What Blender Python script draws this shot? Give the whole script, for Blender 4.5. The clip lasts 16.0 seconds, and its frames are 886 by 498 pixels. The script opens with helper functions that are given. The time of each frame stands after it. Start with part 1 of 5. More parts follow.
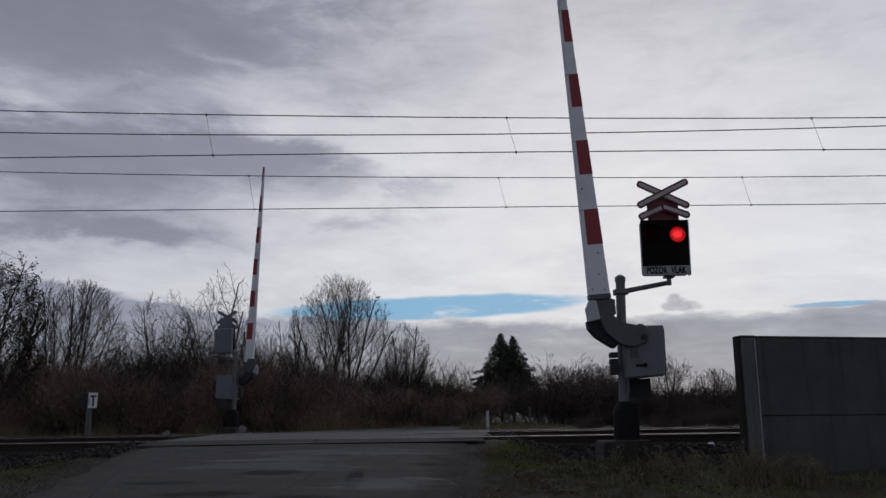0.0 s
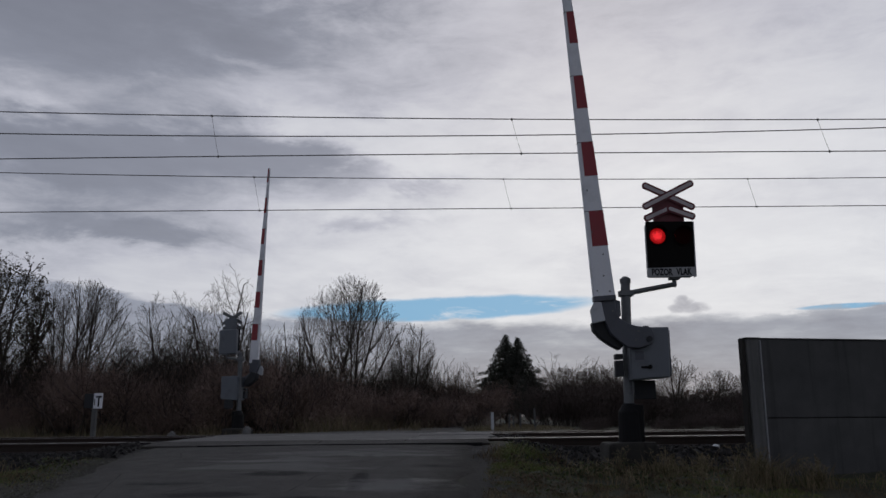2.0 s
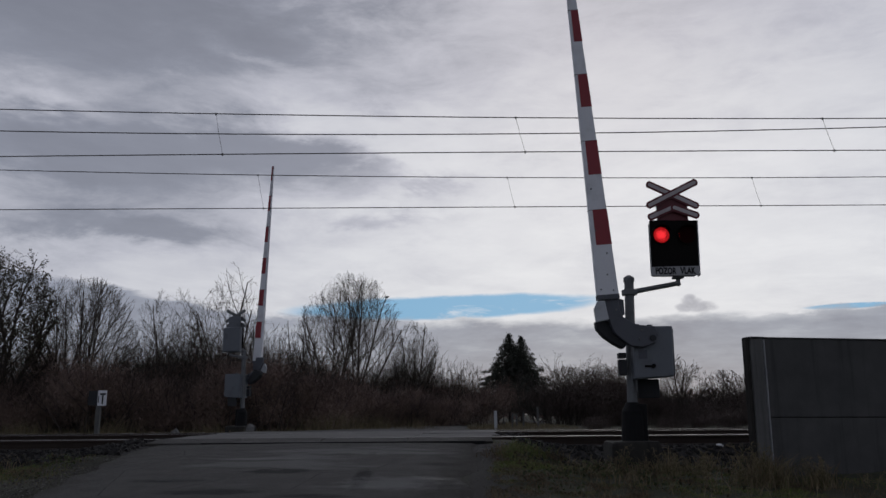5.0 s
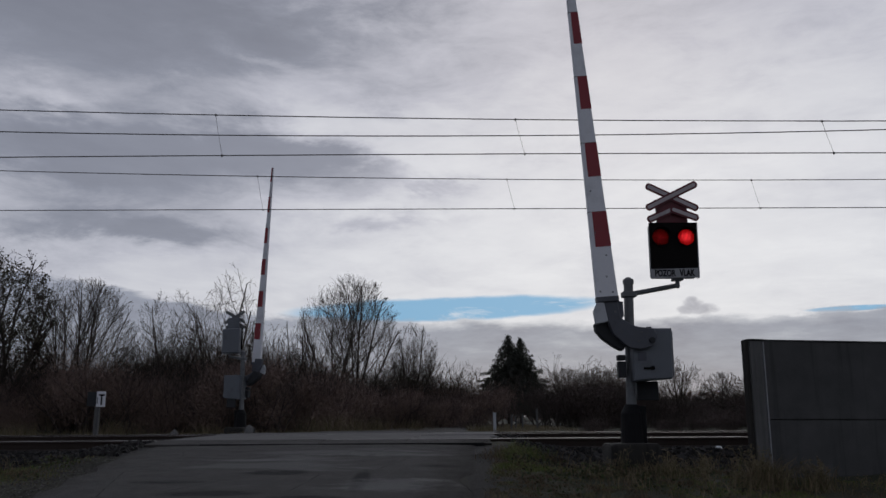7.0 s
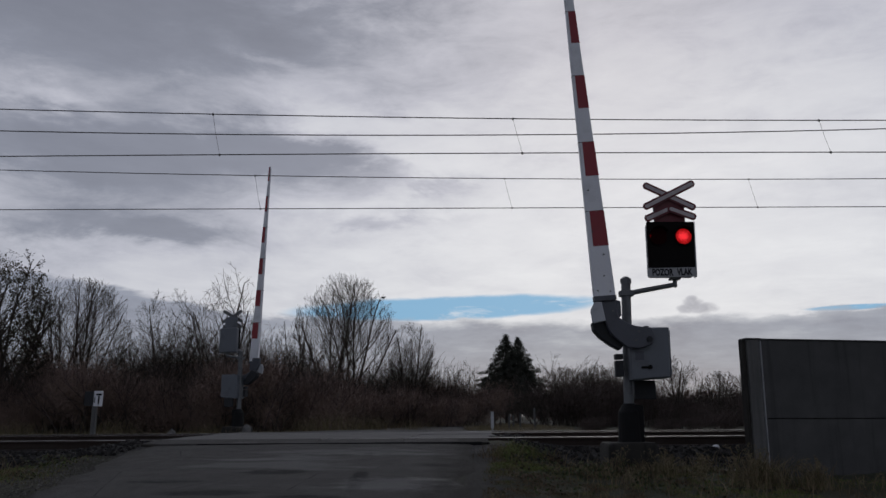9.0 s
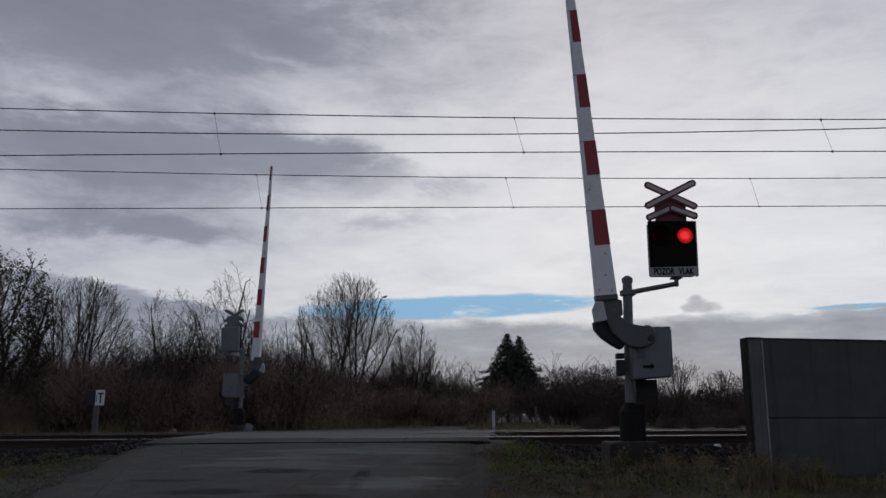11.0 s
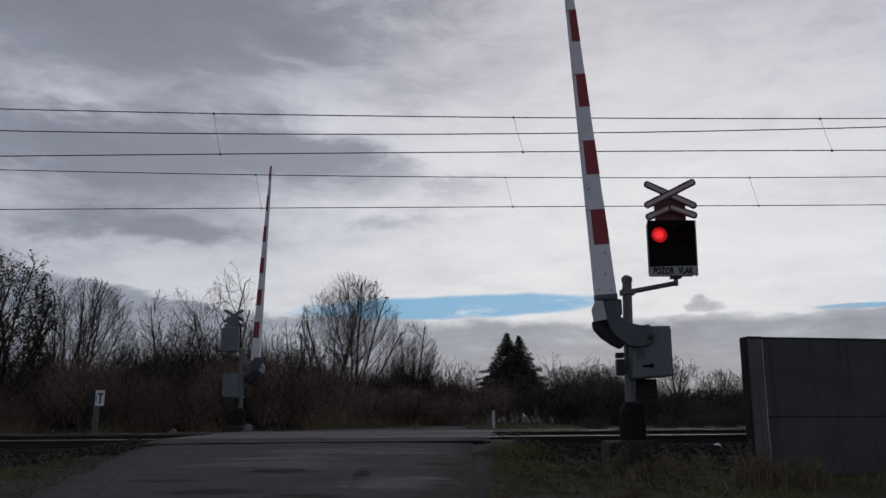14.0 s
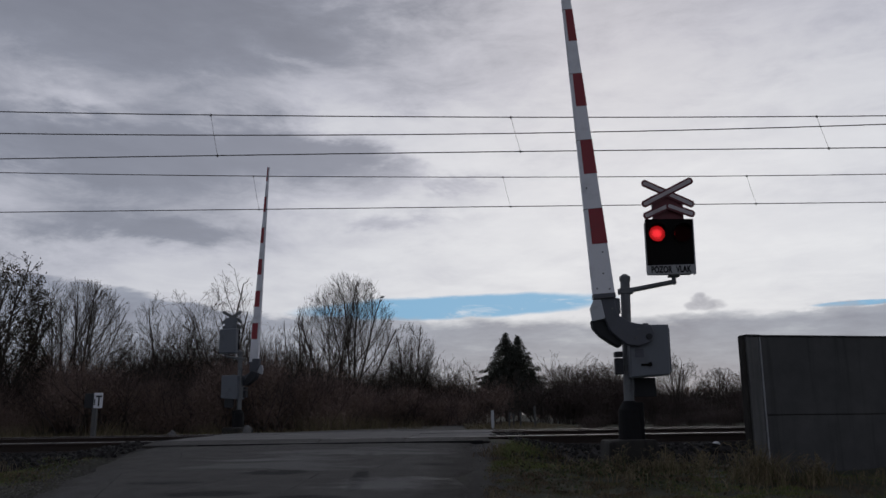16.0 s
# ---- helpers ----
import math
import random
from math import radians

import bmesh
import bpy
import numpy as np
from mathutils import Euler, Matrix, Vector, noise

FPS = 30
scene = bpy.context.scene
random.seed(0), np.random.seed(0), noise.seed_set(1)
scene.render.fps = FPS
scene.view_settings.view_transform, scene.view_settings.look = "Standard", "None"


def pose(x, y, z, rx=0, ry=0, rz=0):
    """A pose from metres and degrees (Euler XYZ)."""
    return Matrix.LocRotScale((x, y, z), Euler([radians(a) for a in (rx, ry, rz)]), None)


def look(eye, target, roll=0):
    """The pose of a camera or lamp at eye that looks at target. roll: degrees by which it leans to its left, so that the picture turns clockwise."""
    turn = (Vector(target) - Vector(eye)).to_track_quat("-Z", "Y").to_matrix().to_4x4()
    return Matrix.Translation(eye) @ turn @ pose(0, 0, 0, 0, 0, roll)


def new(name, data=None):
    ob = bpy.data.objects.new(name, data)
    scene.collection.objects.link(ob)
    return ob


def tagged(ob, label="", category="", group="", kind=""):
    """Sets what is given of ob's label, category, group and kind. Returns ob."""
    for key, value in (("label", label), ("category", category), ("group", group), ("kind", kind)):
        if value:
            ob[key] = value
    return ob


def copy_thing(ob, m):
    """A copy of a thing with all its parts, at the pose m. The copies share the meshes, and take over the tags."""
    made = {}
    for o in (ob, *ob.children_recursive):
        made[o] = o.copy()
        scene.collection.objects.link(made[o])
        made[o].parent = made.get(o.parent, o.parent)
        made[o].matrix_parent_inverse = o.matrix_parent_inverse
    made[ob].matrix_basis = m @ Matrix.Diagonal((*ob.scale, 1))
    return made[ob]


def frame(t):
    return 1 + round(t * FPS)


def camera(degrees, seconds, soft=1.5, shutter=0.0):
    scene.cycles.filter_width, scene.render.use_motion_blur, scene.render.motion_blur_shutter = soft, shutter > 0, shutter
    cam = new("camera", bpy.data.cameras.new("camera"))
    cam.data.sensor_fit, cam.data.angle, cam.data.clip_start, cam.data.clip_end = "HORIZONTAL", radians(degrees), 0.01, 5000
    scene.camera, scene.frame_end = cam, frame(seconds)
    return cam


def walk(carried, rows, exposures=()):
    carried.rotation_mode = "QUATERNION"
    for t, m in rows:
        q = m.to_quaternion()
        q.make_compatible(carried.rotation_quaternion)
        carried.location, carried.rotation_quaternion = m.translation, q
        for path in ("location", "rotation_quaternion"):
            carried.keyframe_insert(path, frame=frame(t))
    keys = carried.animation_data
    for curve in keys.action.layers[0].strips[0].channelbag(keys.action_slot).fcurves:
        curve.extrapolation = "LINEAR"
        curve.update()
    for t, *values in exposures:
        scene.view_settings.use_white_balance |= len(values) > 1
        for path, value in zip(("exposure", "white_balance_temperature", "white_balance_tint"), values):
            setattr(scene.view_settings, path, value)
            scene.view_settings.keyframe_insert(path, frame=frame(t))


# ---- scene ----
# ---- camera: stands still in the hand, drifting by fractions of a degree ----
EYE = (0.0, 0.0, 0.30)
cam = camera(57.27, 16.0)


def aim(pitch, yaw, roll):
    return pose(*EYE) @ pose(0, 0, 0, 0, 0, -yaw) @ pose(0, 0, 0, 90 + pitch, 0, 0) @ pose(0, 0, 0, 0, 0, roll)


walk(cam, [(t, aim(p, y, r)) for t, p, y, r in (
    (0, 11.599, 0.567, -0.448), (0.5, 11.601, 0.547, -0.437), (1, 11.649, 0.391, -0.318), (1.5, 11.692, 0.299, -0.313),
    (2, 11.695, 0.216, -0.300), (2.5, 11.663, 0.119, -0.340), (3, 11.587, 0.060, -0.245), (3.5, 11.553, 0.020, -0.165),
    (4, 11.530, -0.005, -0.160), (6.5, 11.694, -0.051, 0.010), (7, 11.699, -0.001, 0.003), (7.5, 11.699, -0.001, 0.003),
    (8, 11.699, 0.056, -0.008), (8.5, 11.645, 0.108, -0.038), (9, 11.644, 0.172, -0.045), (11.5, 11.579, 0.057, -0.013),
    (12, 11.580, 0.055, -0.015), (12.5, 11.582, 0.004, -0.009), (13, 11.598, 0.000, -0.064), (13.5, 11.590, 0.007, -0.063),
    (14, 11.570, 0.100, -0.130), (14.5, 11.583, 0.125, -0.219), (15, 11.576, 0.194, -0.305), (15.5, 11.597, 0.204, -0.414),
    (16, 11.577, 0.246, -0.522))])

# ---- world, sun ----
SUN_ELEVATION, SUN_TURN = radians(28), radians(12)
world = bpy.data.worlds.new("sky")
scene.world = world
world.use_nodes = True
wn = world.node_tree
sky = wn.nodes.new("ShaderNodeTexSky")
sky.sky_type, sky.sun_disc = "NISHITA", False
sky.sun_elevation, sky.sun_rotation = SUN_ELEVATION, SUN_TURN
wn.links.new(sky.outputs[0], wn.nodes["Background"].inputs[0])
wn.nodes["Background"].inputs[1].default_value = 0.08
sun = new("sun", bpy.data.lights.new("sun", "SUN"))
sun.data.energy, sun.data.angle, sun.data.color = 0.9, radians(14), (1.0, 0.95, 0.88)
sun.matrix_world = look((math.sin(SUN_TURN) * 50, math.cos(SUN_TURN) * 50, math.tan(SUN_ELEVATION) * 50), (0, 0, 0))


# ---- materials ----
class Graph:
    """A small writer of node trees: math on sockets and numbers."""

    def __init__(self, name):
        self.m = bpy.data.materials.new(name)
        self.m.use_nodes = True
        self.t = self.m.node_tree
        self.out = self.t.nodes["Material Output"]
        self.bsdf = self.t.nodes["Principled BSDF"]

    def put(self, socket, value):
        if isinstance(value, bpy.types.NodeSocket):
            self.t.links.new(value, socket)
        else:
            socket.default_value = value

    def op(self, kind, *values, clamp=False):
        n = self.t.nodes.new("ShaderNodeMath")
        n.operation, n.use_clamp = kind, clamp
        for s, v in zip(n.inputs, values):
            self.put(s, v)
        return n.outputs[0]

    def coords(self, which="Object"):
        return self.t.nodes.new("ShaderNodeTexCoord").outputs[which]

    def split(self, v):
        n = self.t.nodes.new("ShaderNodeSeparateXYZ")
        self.put(n.inputs[0], v)
        return n.outputs

    def join(self, x, y, z=0.0):
        n = self.t.nodes.new("ShaderNodeCombineXYZ")
        for s, v in zip(n.inputs, (x, y, z)):
            self.put(s, v)
        return n.outputs[0]

    def scaled(self, v, s):
        n = self.t.nodes.new("ShaderNodeMapping")
        self.put(n.inputs[0], v)
        n.inputs["Scale"].default_value = s
        return n.outputs[0]

    def noise(self, v, scale, detail=4.0, rough=0.55, distortion=0.0):
        n = self.t.nodes.new("ShaderNodeTexNoise")
        self.put(n.inputs["Vector"], v)
        n.inputs["Scale"].default_value, n.inputs["Detail"].default_value = scale, detail
        n.inputs["Roughness"].default_value, n.inputs["Distortion"].default_value = rough, distortion
        return n.outputs[0]

    def voronoi(self, v, scale, feature="F1"):
        n = self.t.nodes.new("ShaderNodeTexVoronoi")
        n.feature = feature
        self.put(n.inputs["Vector"], v)
        n.inputs["Scale"].default_value = scale
        return n.outputs

    def ramp(self, v, *stops):
        n = self.t.nodes.new("ShaderNodeValToRGB")
        self.put(n.inputs[0], v)
        e = n.color_ramp.elements
        while len(e) < len(stops):
            e.new(0.5)
        for el, (at, c) in zip(e, stops):
            el.position, el.color = at, (*c, 1) if len(c) == 3 else c
        return n.outputs[0]

    def step(self, v, lo, hi):
        n = self.t.nodes.new("ShaderNodeMapRange")
        n.interpolation_type = "SMOOTHSTEP"
        self.put(n.inputs[0], v)
        n.inputs[1].default_value, n.inputs[2].default_value = lo, hi
        return n.outputs[0]

    def mix(self, f, a, b):
        n = self.t.nodes.new("ShaderNodeMix")
        n.data_type = "RGBA"
        self.put(n.inputs[0], f)
        for s, v in ((n.inputs[6], a), (n.inputs[7], b)):
            self.put(s, (*v, 1) if isinstance(v, tuple) else v)
        return n.outputs[2]

    def random(self, island=False):
        if island:
            return self.t.nodes.new("ShaderNodeNewGeometry").outputs["Random Per Island"]
        return self.t.nodes.new("ShaderNodeObjectInfo").outputs["Random"]

    def bump(self, height, strength, distance=0.01):
        n = self.t.nodes.new("ShaderNodeBump")
        n.inputs["Strength"].default_value, n.inputs["Distance"].default_value = strength, distance
        self.put(n.inputs["Height"], height)
        self.put(self.bsdf.inputs["Normal"], n.outputs[0])

    def done(self, color, rough=0.6, metal=0.0):
        self.put(self.bsdf.inputs["Base Color"], (*color, 1) if isinstance(color, tuple) else color)
        self.put(self.bsdf.inputs["Roughness"], rough)
        self.put(self.bsdf.inputs["Metallic"], metal)
        return self.m


def plain(name, color, rough=0.6, metal=0.0, vary=0.25, scale=12.0, dirt=(0.05, 0.045, 0.04), dirty=0.35, bump=0.1, shine=0.5):
    """Paint, metal or stone: fine grain, a coarser mottling, and stains of dirt."""
    g = Graph(name)
    c = g.coords()
    fine, coarse = g.noise(c, scale * 6, 3), g.noise(c, scale * 0.35, 5, 0.65)
    dark = tuple(x * (1 - vary) for x in color)
    light = tuple(min(1, x * (1 + vary)) for x in color)
    col = g.mix(fine, dark, light)
    col = g.mix(g.op("MULTIPLY", g.step(coarse, 0.48, 0.75), dirty), col, dirt)
    g.bump(fine, bump, 0.004)
    g.bsdf.inputs["Specular IOR Level"].default_value = shine
    return g.done(col, g.op("ADD", rough - 0.1, g.op("MULTIPLY", coarse, 0.2)), metal)


def bark(name, dark, light):
    g = Graph(name)
    n = g.noise(g.scaled(g.coords(), (1, 1, 0.3)), 14, 4)
    return g.done(g.ramp(n, (0.3, dark), (0.7, light)), 0.9)


def leafy(name, *colors):
    g = Graph(name)
    stops = [((i + 0.5) / len(colors), c) for i, c in enumerate(colors)]
    return g.done(g.ramp(g.random(True), *stops), 0.85)


def asphalt():
    g = Graph("asphalt")
    c = g.coords()
    grain, mid, big = g.noise(c, 160, 2), g.noise(c, 3.2, 6, 0.65), g.noise(g.scaled(c, (0.35, 1.0, 1)), 0.9, 5, 0.6)
    col = g.ramp(mid, (0.25, (0.033, 0.031, 0.0293)), (0.75, (0.084, 0.080, 0.0755)))
    col = g.mix(g.op("MULTIPLY", grain, 0.35), col, (0.13, 0.13, 0.125))
    # darker patched and damp places, and paler worn streaks
    col = g.mix(g.step(big, 0.60, 0.68), col, (0.028, 0.028, 0.030))
    col = g.mix(g.op("MULTIPLY", g.step(big, 0.44, 0.34), 0.55), col, (0.17, 0.168, 0.165))
    crack = g.voronoi(g.scaled(c, (0.5, 0.5, 0.5)), 1.3, "DISTANCE_TO_EDGE")[0]
    col = g.mix(g.op("MULTIPLY", g.step(crack, 0.010, 0.002), g.step(mid, 0.45, 0.6)), col, (0.02, 0.02, 0.02))
    # single stains: damp hollows and paler worn places
    x, y, z = g.split(c)
    wob = g.op("MULTIPLY", g.op("SUBTRACT", mid, 0.5), 0.9)
    for px, py, rx, ry, tone in ((-2.1, 10.8, 0.55, 0.20, 0), (-2.6, 9.3, 0.65, 0.20, 0), (-1.45, 9.05, 0.45, 0.16, 0), (-1.0, 10.2, 0.12, 0.8, 0), (-3.3, 10.1, 0.5, 0.15, 0), (0.0, 11.4, 0.4, 0.15, 0), (-0.75, 12.6, 1.0, 0.20, 1), (-2.7, 12.0, 0.7, 0.14, 1), (-0.4, 9.9, 0.9, 0.5, 1)):
        p, q = g.op("MULTIPLY", g.op("SUBTRACT", x, px), 1 / rx), g.op("MULTIPLY", g.op("SUBTRACT", y, py), 1 / ry)
        near = g.op("SUBTRACT", g.op("ADD", 1.0, g.op("MULTIPLY", wob, 4.0)), g.op("ADD", g.op("MULTIPLY", p, p), g.op("MULTIPLY", q, q)))
        col = g.mix(g.op("MULTIPLY", g.step(near, -0.2, 0.9), 0.5 if tone else 0.9), col, (0.20, 0.198, 0.195) if tone else (0.010, 0.010, 0.011))
    # mud and grit along both edges
    right = g.op("SUBTRACT", g.op("SUBTRACT", x, 0.40), g.op("MULTIPLY", g.op("SUBTRACT", y, 9.0), 0.080))
    left = g.op("SUBTRACT", g.op("SUBTRACT", -4.68, x), g.op("MULTIPLY", g.op("SUBTRACT", y, 9.0), 0.10))
    rag = g.op("MULTIPLY", g.op("SUBTRACT", g.noise(c, 2.2, 6, 0.7), 0.5), 1.5)
    col = g.mix(g.op("MULTIPLY", g.step(g.op("ADD", right, rag), -1.05, -0.15), 0.94), col, (0.020, 0.018, 0.015))
    col = g.mix(g.op("MULTIPLY", g.step(g.op("ADD", left, rag), -0.60, 0.05), 0.85), col, g.mix(grain, (0.022, 0.019, 0.016), (0.07, 0.064, 0.056)))
    g.bump(g.op("ADD", grain, g.op("MULTIPLY", mid, 1.5)), 0.7, 0.015)
    g.bsdf.inputs["Specular IOR Level"].default_value = 0.3
    return g.done(col, g.op("SUBTRACT", 0.92, g.op("MULTIPLY", g.step(big, 0.60, 0.68), 0.35)))


def earth():
    g = Graph("earth")
    c = g.coords()
    x, y, z = g.split(c)
    n, m = g.noise(c, 0.8, 6, 0.6), g.noise(c, 25, 4)
    col = g.ramp(n, (0.3, (0.022, 0.018, 0.013)), (0.5, (0.032, 0.036, 0.014)), (0.7, (0.062, 0.052, 0.030)))
    col = g.mix(g.op("MULTIPLY", m, 0.5), col, (0.03, 0.028, 0.018))
    # wet mud churned up along the lane's edge
    off = g.op("SUBTRACT", g.op("SUBTRACT", x, 0.45), g.op("MULTIPLY", g.op("SUBTRACT", y, 9.0), 0.080))
    off = g.op("ADD", off, g.op("MULTIPLY", g.op("SUBTRACT", g.noise(c, 2.6, 5, 0.65), 0.5), 0.7))
    mud = g.op("MULTIPLY", g.step(g.op("ABSOLUTE", off), 0.50, 0.18), g.step(y, 14.0, 13.2))
    col = g.mix(g.op("MULTIPLY", mud, 0.9), col, (0.013, 0.011, 0.010))
    g.bump(m, 0.6, 0.03)
    return g.done(col, 0.95)


def stones(name, dark, light):
    g = Graph(name)
    c = g.coords()
    v = g.voronoi(c, 22)
    col = g.ramp(g.split(v[1])[0], (0.1, dark), (0.9, light))
    g.bump(v[0], 1.0, 0.03)
    return g.done(col, 0.9)


def concrete(name, dark, light, streaks=0.4):
    g = Graph(name)
    c = g.coords()
    n, m = g.noise(c, 2.0, 7, 0.65), g.noise(c, 60, 4, 0.6)
    run = g.noise(g.scaled(c, (9, 9, 0.5)), 1.0, 4)
    col = g.ramp(n, (0.3, dark), (0.7, light))
    col = g.mix(g.op("MULTIPLY", m, 0.3), col, dark)
    col = g.mix(g.op("MULTIPLY", g.step(run, 0.5, 0.75), streaks), col, tuple(x * 0.4 for x in dark))
    g.bump(g.op("ADD", m, n), 0.3, 0.01)
    return g.done(col, 0.92)


def glowing(name, color, strength):
    g = Graph(name)
    c = g.coords()
    x, y, z = g.split(c)
    r = g.op("SQRT", g.op("ADD", g.op("MULTIPLY", x, x), g.op("MULTIPLY", z, z)))
    facets = g.op("MULTIPLY", g.step(g.voronoi(c, 38)[0], 0.2, 0.8), 0.03)
    g.put(g.bsdf.inputs["Emission Color"], g.mix(g.step(g.op("ADD", r, facets), 0.035, 0.115), (*color,), (color[0] * 0.30, color[1] * 0.08, color[2] * 0.08)))
    g.bsdf.inputs["Emission Strength"].default_value = strength
    return g.done((0.25, 0.01, 0.01), 0.3)


def cloud_cover():
    """Broken overcast: grey masses above a bright band, a slit of blue, and a low bank over the horizon."""
    g = Graph("cloud_cover")
    x, y, z = g.split(g.coords())
    az = g.op("ARCTAN2", x, y)
    r = g.op("SQRT", g.op("ADD", g.op("MULTIPLY", x, x), g.op("MULTIPLY", y, y)))
    v = g.op("DIVIDE", z, g.op("ADD", r, 30.0))
    zc = g.op("MAXIMUM", z, 12.0)
    flat = g.join(g.op("DIVIDE", x, zc), g.op("DIVIDE", y, zc))
    face = g.join(az, v)
    n1 = g.noise(g.scaled(flat, (1.0, 0.75, 1)), 1.3, 7, 0.58, 0.4)
    n2 = g.noise(g.scaled(face, (1, 2.2, 1)), 5.0, 7, 0.6, 0.3)
    n3 = g.noise(g.scaled(face, (1, 3.0, 1)), 17.0, 6, 0.6)
    aw = g.op("ADD", az, g.op("MULTIPLY", g.op("SUBTRACT", n2, 0.5), 0.30))
    vw = g.op("ADD", v, g.op("MULTIPLY", g.op("SUBTRACT", n2, 0.5), 0.10))
    vw = g.op("ADD", vw, g.op("MULTIPLY", g.op("SUBTRACT", n3, 0.5), 0.035))

    def blob(a0, v0, ra, rv, lean=0.0):
        da = g.op("SUBTRACT", aw, a0)
        dv = g.op("SUBTRACT", g.op("SUBTRACT", vw, v0), g.op("MULTIPLY", da, lean))
        p = g.op("MULTIPLY", da, 1 / ra)
        q = g.op("MULTIPLY", dv, 1 / rv)
        s = g.op("ADD", g.op("MULTIPLY", p, p), g.op("MULTIPLY", q, q))
        return g.op("POWER", 2.718, g.op("MULTIPLY", s, -1.0))

    bright = g.op("SUBTRACT", 0.87, g.op("MULTIPLY", g.step(v, 0.20, 0.58), 0.22))
    # thicker and darker overhead and on the far side of the sky
    bright = g.op("SUBTRACT", bright, g.op("MULTIPLY", g.step(v, 0.55, 1.3), 0.33))
    bright = g.op("SUBTRACT", bright, g.op("MULTIPLY", g.step(g.op("ABSOLUTE", az), 0.75, 1.5), 0.36))
    # the bright band is greyer away from the sun
    bright = g.op("SUBTRACT", bright, g.op("MULTIPLY", g.op("MULTIPLY", g.step(az, 0.12, -0.45), g.step(v, 0.40, 0.24)), 0.14))
    mass = 0.0
    for amp, args in CLOUDS:
        mass = g.op("ADD", mass, g.op("MULTIPLY", blob(*args), amp))
    streak = g.noise(g.scaled(face, (1.0, 2.6, 1)), 7.0, 9, 0.64, 0.35)
    mass = g.op("ADD", mass, g.op("MULTIPLY", g.op("SUBTRACT", streak, 0.5), 1.15))
    bright = g.op("SUBTRACT", bright, g.op("MULTIPLY", g.step(mass, -0.08, 0.98), 0.46))
    bright = g.op("ADD", bright, g.op("MULTIPLY", g.op("SUBTRACT", n1, 0.5), 0.20))
    bright = g.op("ADD", bright, g.op("MULTIPLY", g.op("SUBTRACT", n3, 0.5), 0.11))
    col = g.ramp(bright, (0.0, (0.12, 0.125, 0.155)), (0.35, (0.255, 0.267, 0.322)), (0.65, (0.49, 0.495, 0.56)), (0.9, (0.75, 0.755, 0.785)), (1.0, (0.83, 0.83, 0.845)))
    # the slit of blue sky
    dv = g.op("MULTIPLY", g.op("SUBTRACT", g.op("ADD", v, g.op("MULTIPLY", g.op("SUBTRACT", n3, 0.5), 0.008)), g.op("ADD", 0.1285, g.op("MULTIPLY", az, 0.035))), 1 / 0.0165)
    da = g.op("MULTIPLY", g.op("SUBTRACT", az, 0.005), 1 / 0.215)
    inside = g.op("SUBTRACT", 1.0, g.op("ADD", g.op("MULTIPLY", dv, dv), g.op("MULTIPLY", da, da)))
    da2 = g.op("MULTIPLY", g.op("SUBTRACT", az, 0.47), 1 / 0.06)
    dv2 = g.op("MULTIPLY", g.op("SUBTRACT", v, 0.1165), 1 / 0.004)
    sliver = g.op("SUBTRACT", 0.8, g.op("ADD", g.op("MULTIPLY", dv2, dv2), g.op("MULTIPLY", da2, da2)))
    inside = g.op("MAXIMUM", inside, sliver)
    thin = g.noise(g.scaled(face, (1, 5.0, 1)), 13.0, 6, 0.65, 0.5)
    col = g.mix(g.op("MULTIPLY", g.step(inside, 0.0, 0.5), g.op("SUBTRACT", 0.95, g.op("MULTIPLY", g.step(thin, 0.54, 0.72), 0.55))), col, (0.16, 0.39, 0.62))
    # the low bank, with paler rims
    left = g.op("MULTIPLY", g.op("ADD", az, 0.52), 1 / 0.22)
    edge = g.op("ADD", 0.1165, g.op("MULTIPLY", g.op("POWER", 2.718, g.op("MULTIPLY", g.op("MULTIPLY", left, left), -1.0)), 0.036))
    rag = g.op("ADD", g.op("MULTIPLY", g.op("SUBTRACT", n3, 0.5), 0.030), g.op("MULTIPLY", g.op("SUBTRACT", n2, 0.5), 0.02))
    deep = g.op("ADD", g.op("SUBTRACT", edge, v), rag)
    n4 = g.noise(g.scaled(face, (1, 4.0, 1)), 9.0, 6, 0.6)
    bank = g.ramp(n4, (0.3, (0.208, 0.220, 0.280)), (0.55, (0.288, 0.308, 0.375)), (0.75, (0.405, 0.43, 0.49)))
    rim = g.op("MULTIPLY", g.op("MULTIPLY", g.step(deep, 0.015, 0.003), g.step(az, -0.10, 0.06)), g.step(az, 0.62, 0.1))
    bank = g.mix(g.op("MULTIPLY", rim, 0.62), bank, (0.74, 0.75, 0.78))
    col = g.mix(g.step(deep, -0.002, 0.006), col, bank)
    n5 = g.noise(g.scaled(face, (1, 1.6, 1)), 38.0, 5, 0.6)
    # a small dark cloud before the bright band
    puff = -1.0
    for pa, pv, ra, rv in ((0.301, 0.1275, 0.014, 0.0105), (0.311, 0.1235, 0.021, 0.0075), (0.294, 0.1235, 0.014, 0.0065), (0.300, 0.1335, 0.009, 0.006)):
        s1 = g.op("MULTIPLY", g.op("SUBTRACT", az, pa), 1 / ra)
        s2 = g.op("MULTIPLY", g.op("SUBTRACT", v, pv), 1 / rv)
        puff = g.op("MAXIMUM", puff, g.op("SUBTRACT", 1.0, g.op("ADD", g.op("MULTIPLY", s1, s1), g.op("MULTIPLY", s2, s2))))
    puff = g.op("ADD", puff, g.op("MULTIPLY", g.op("SUBTRACT", n5, 0.5), 2.2))
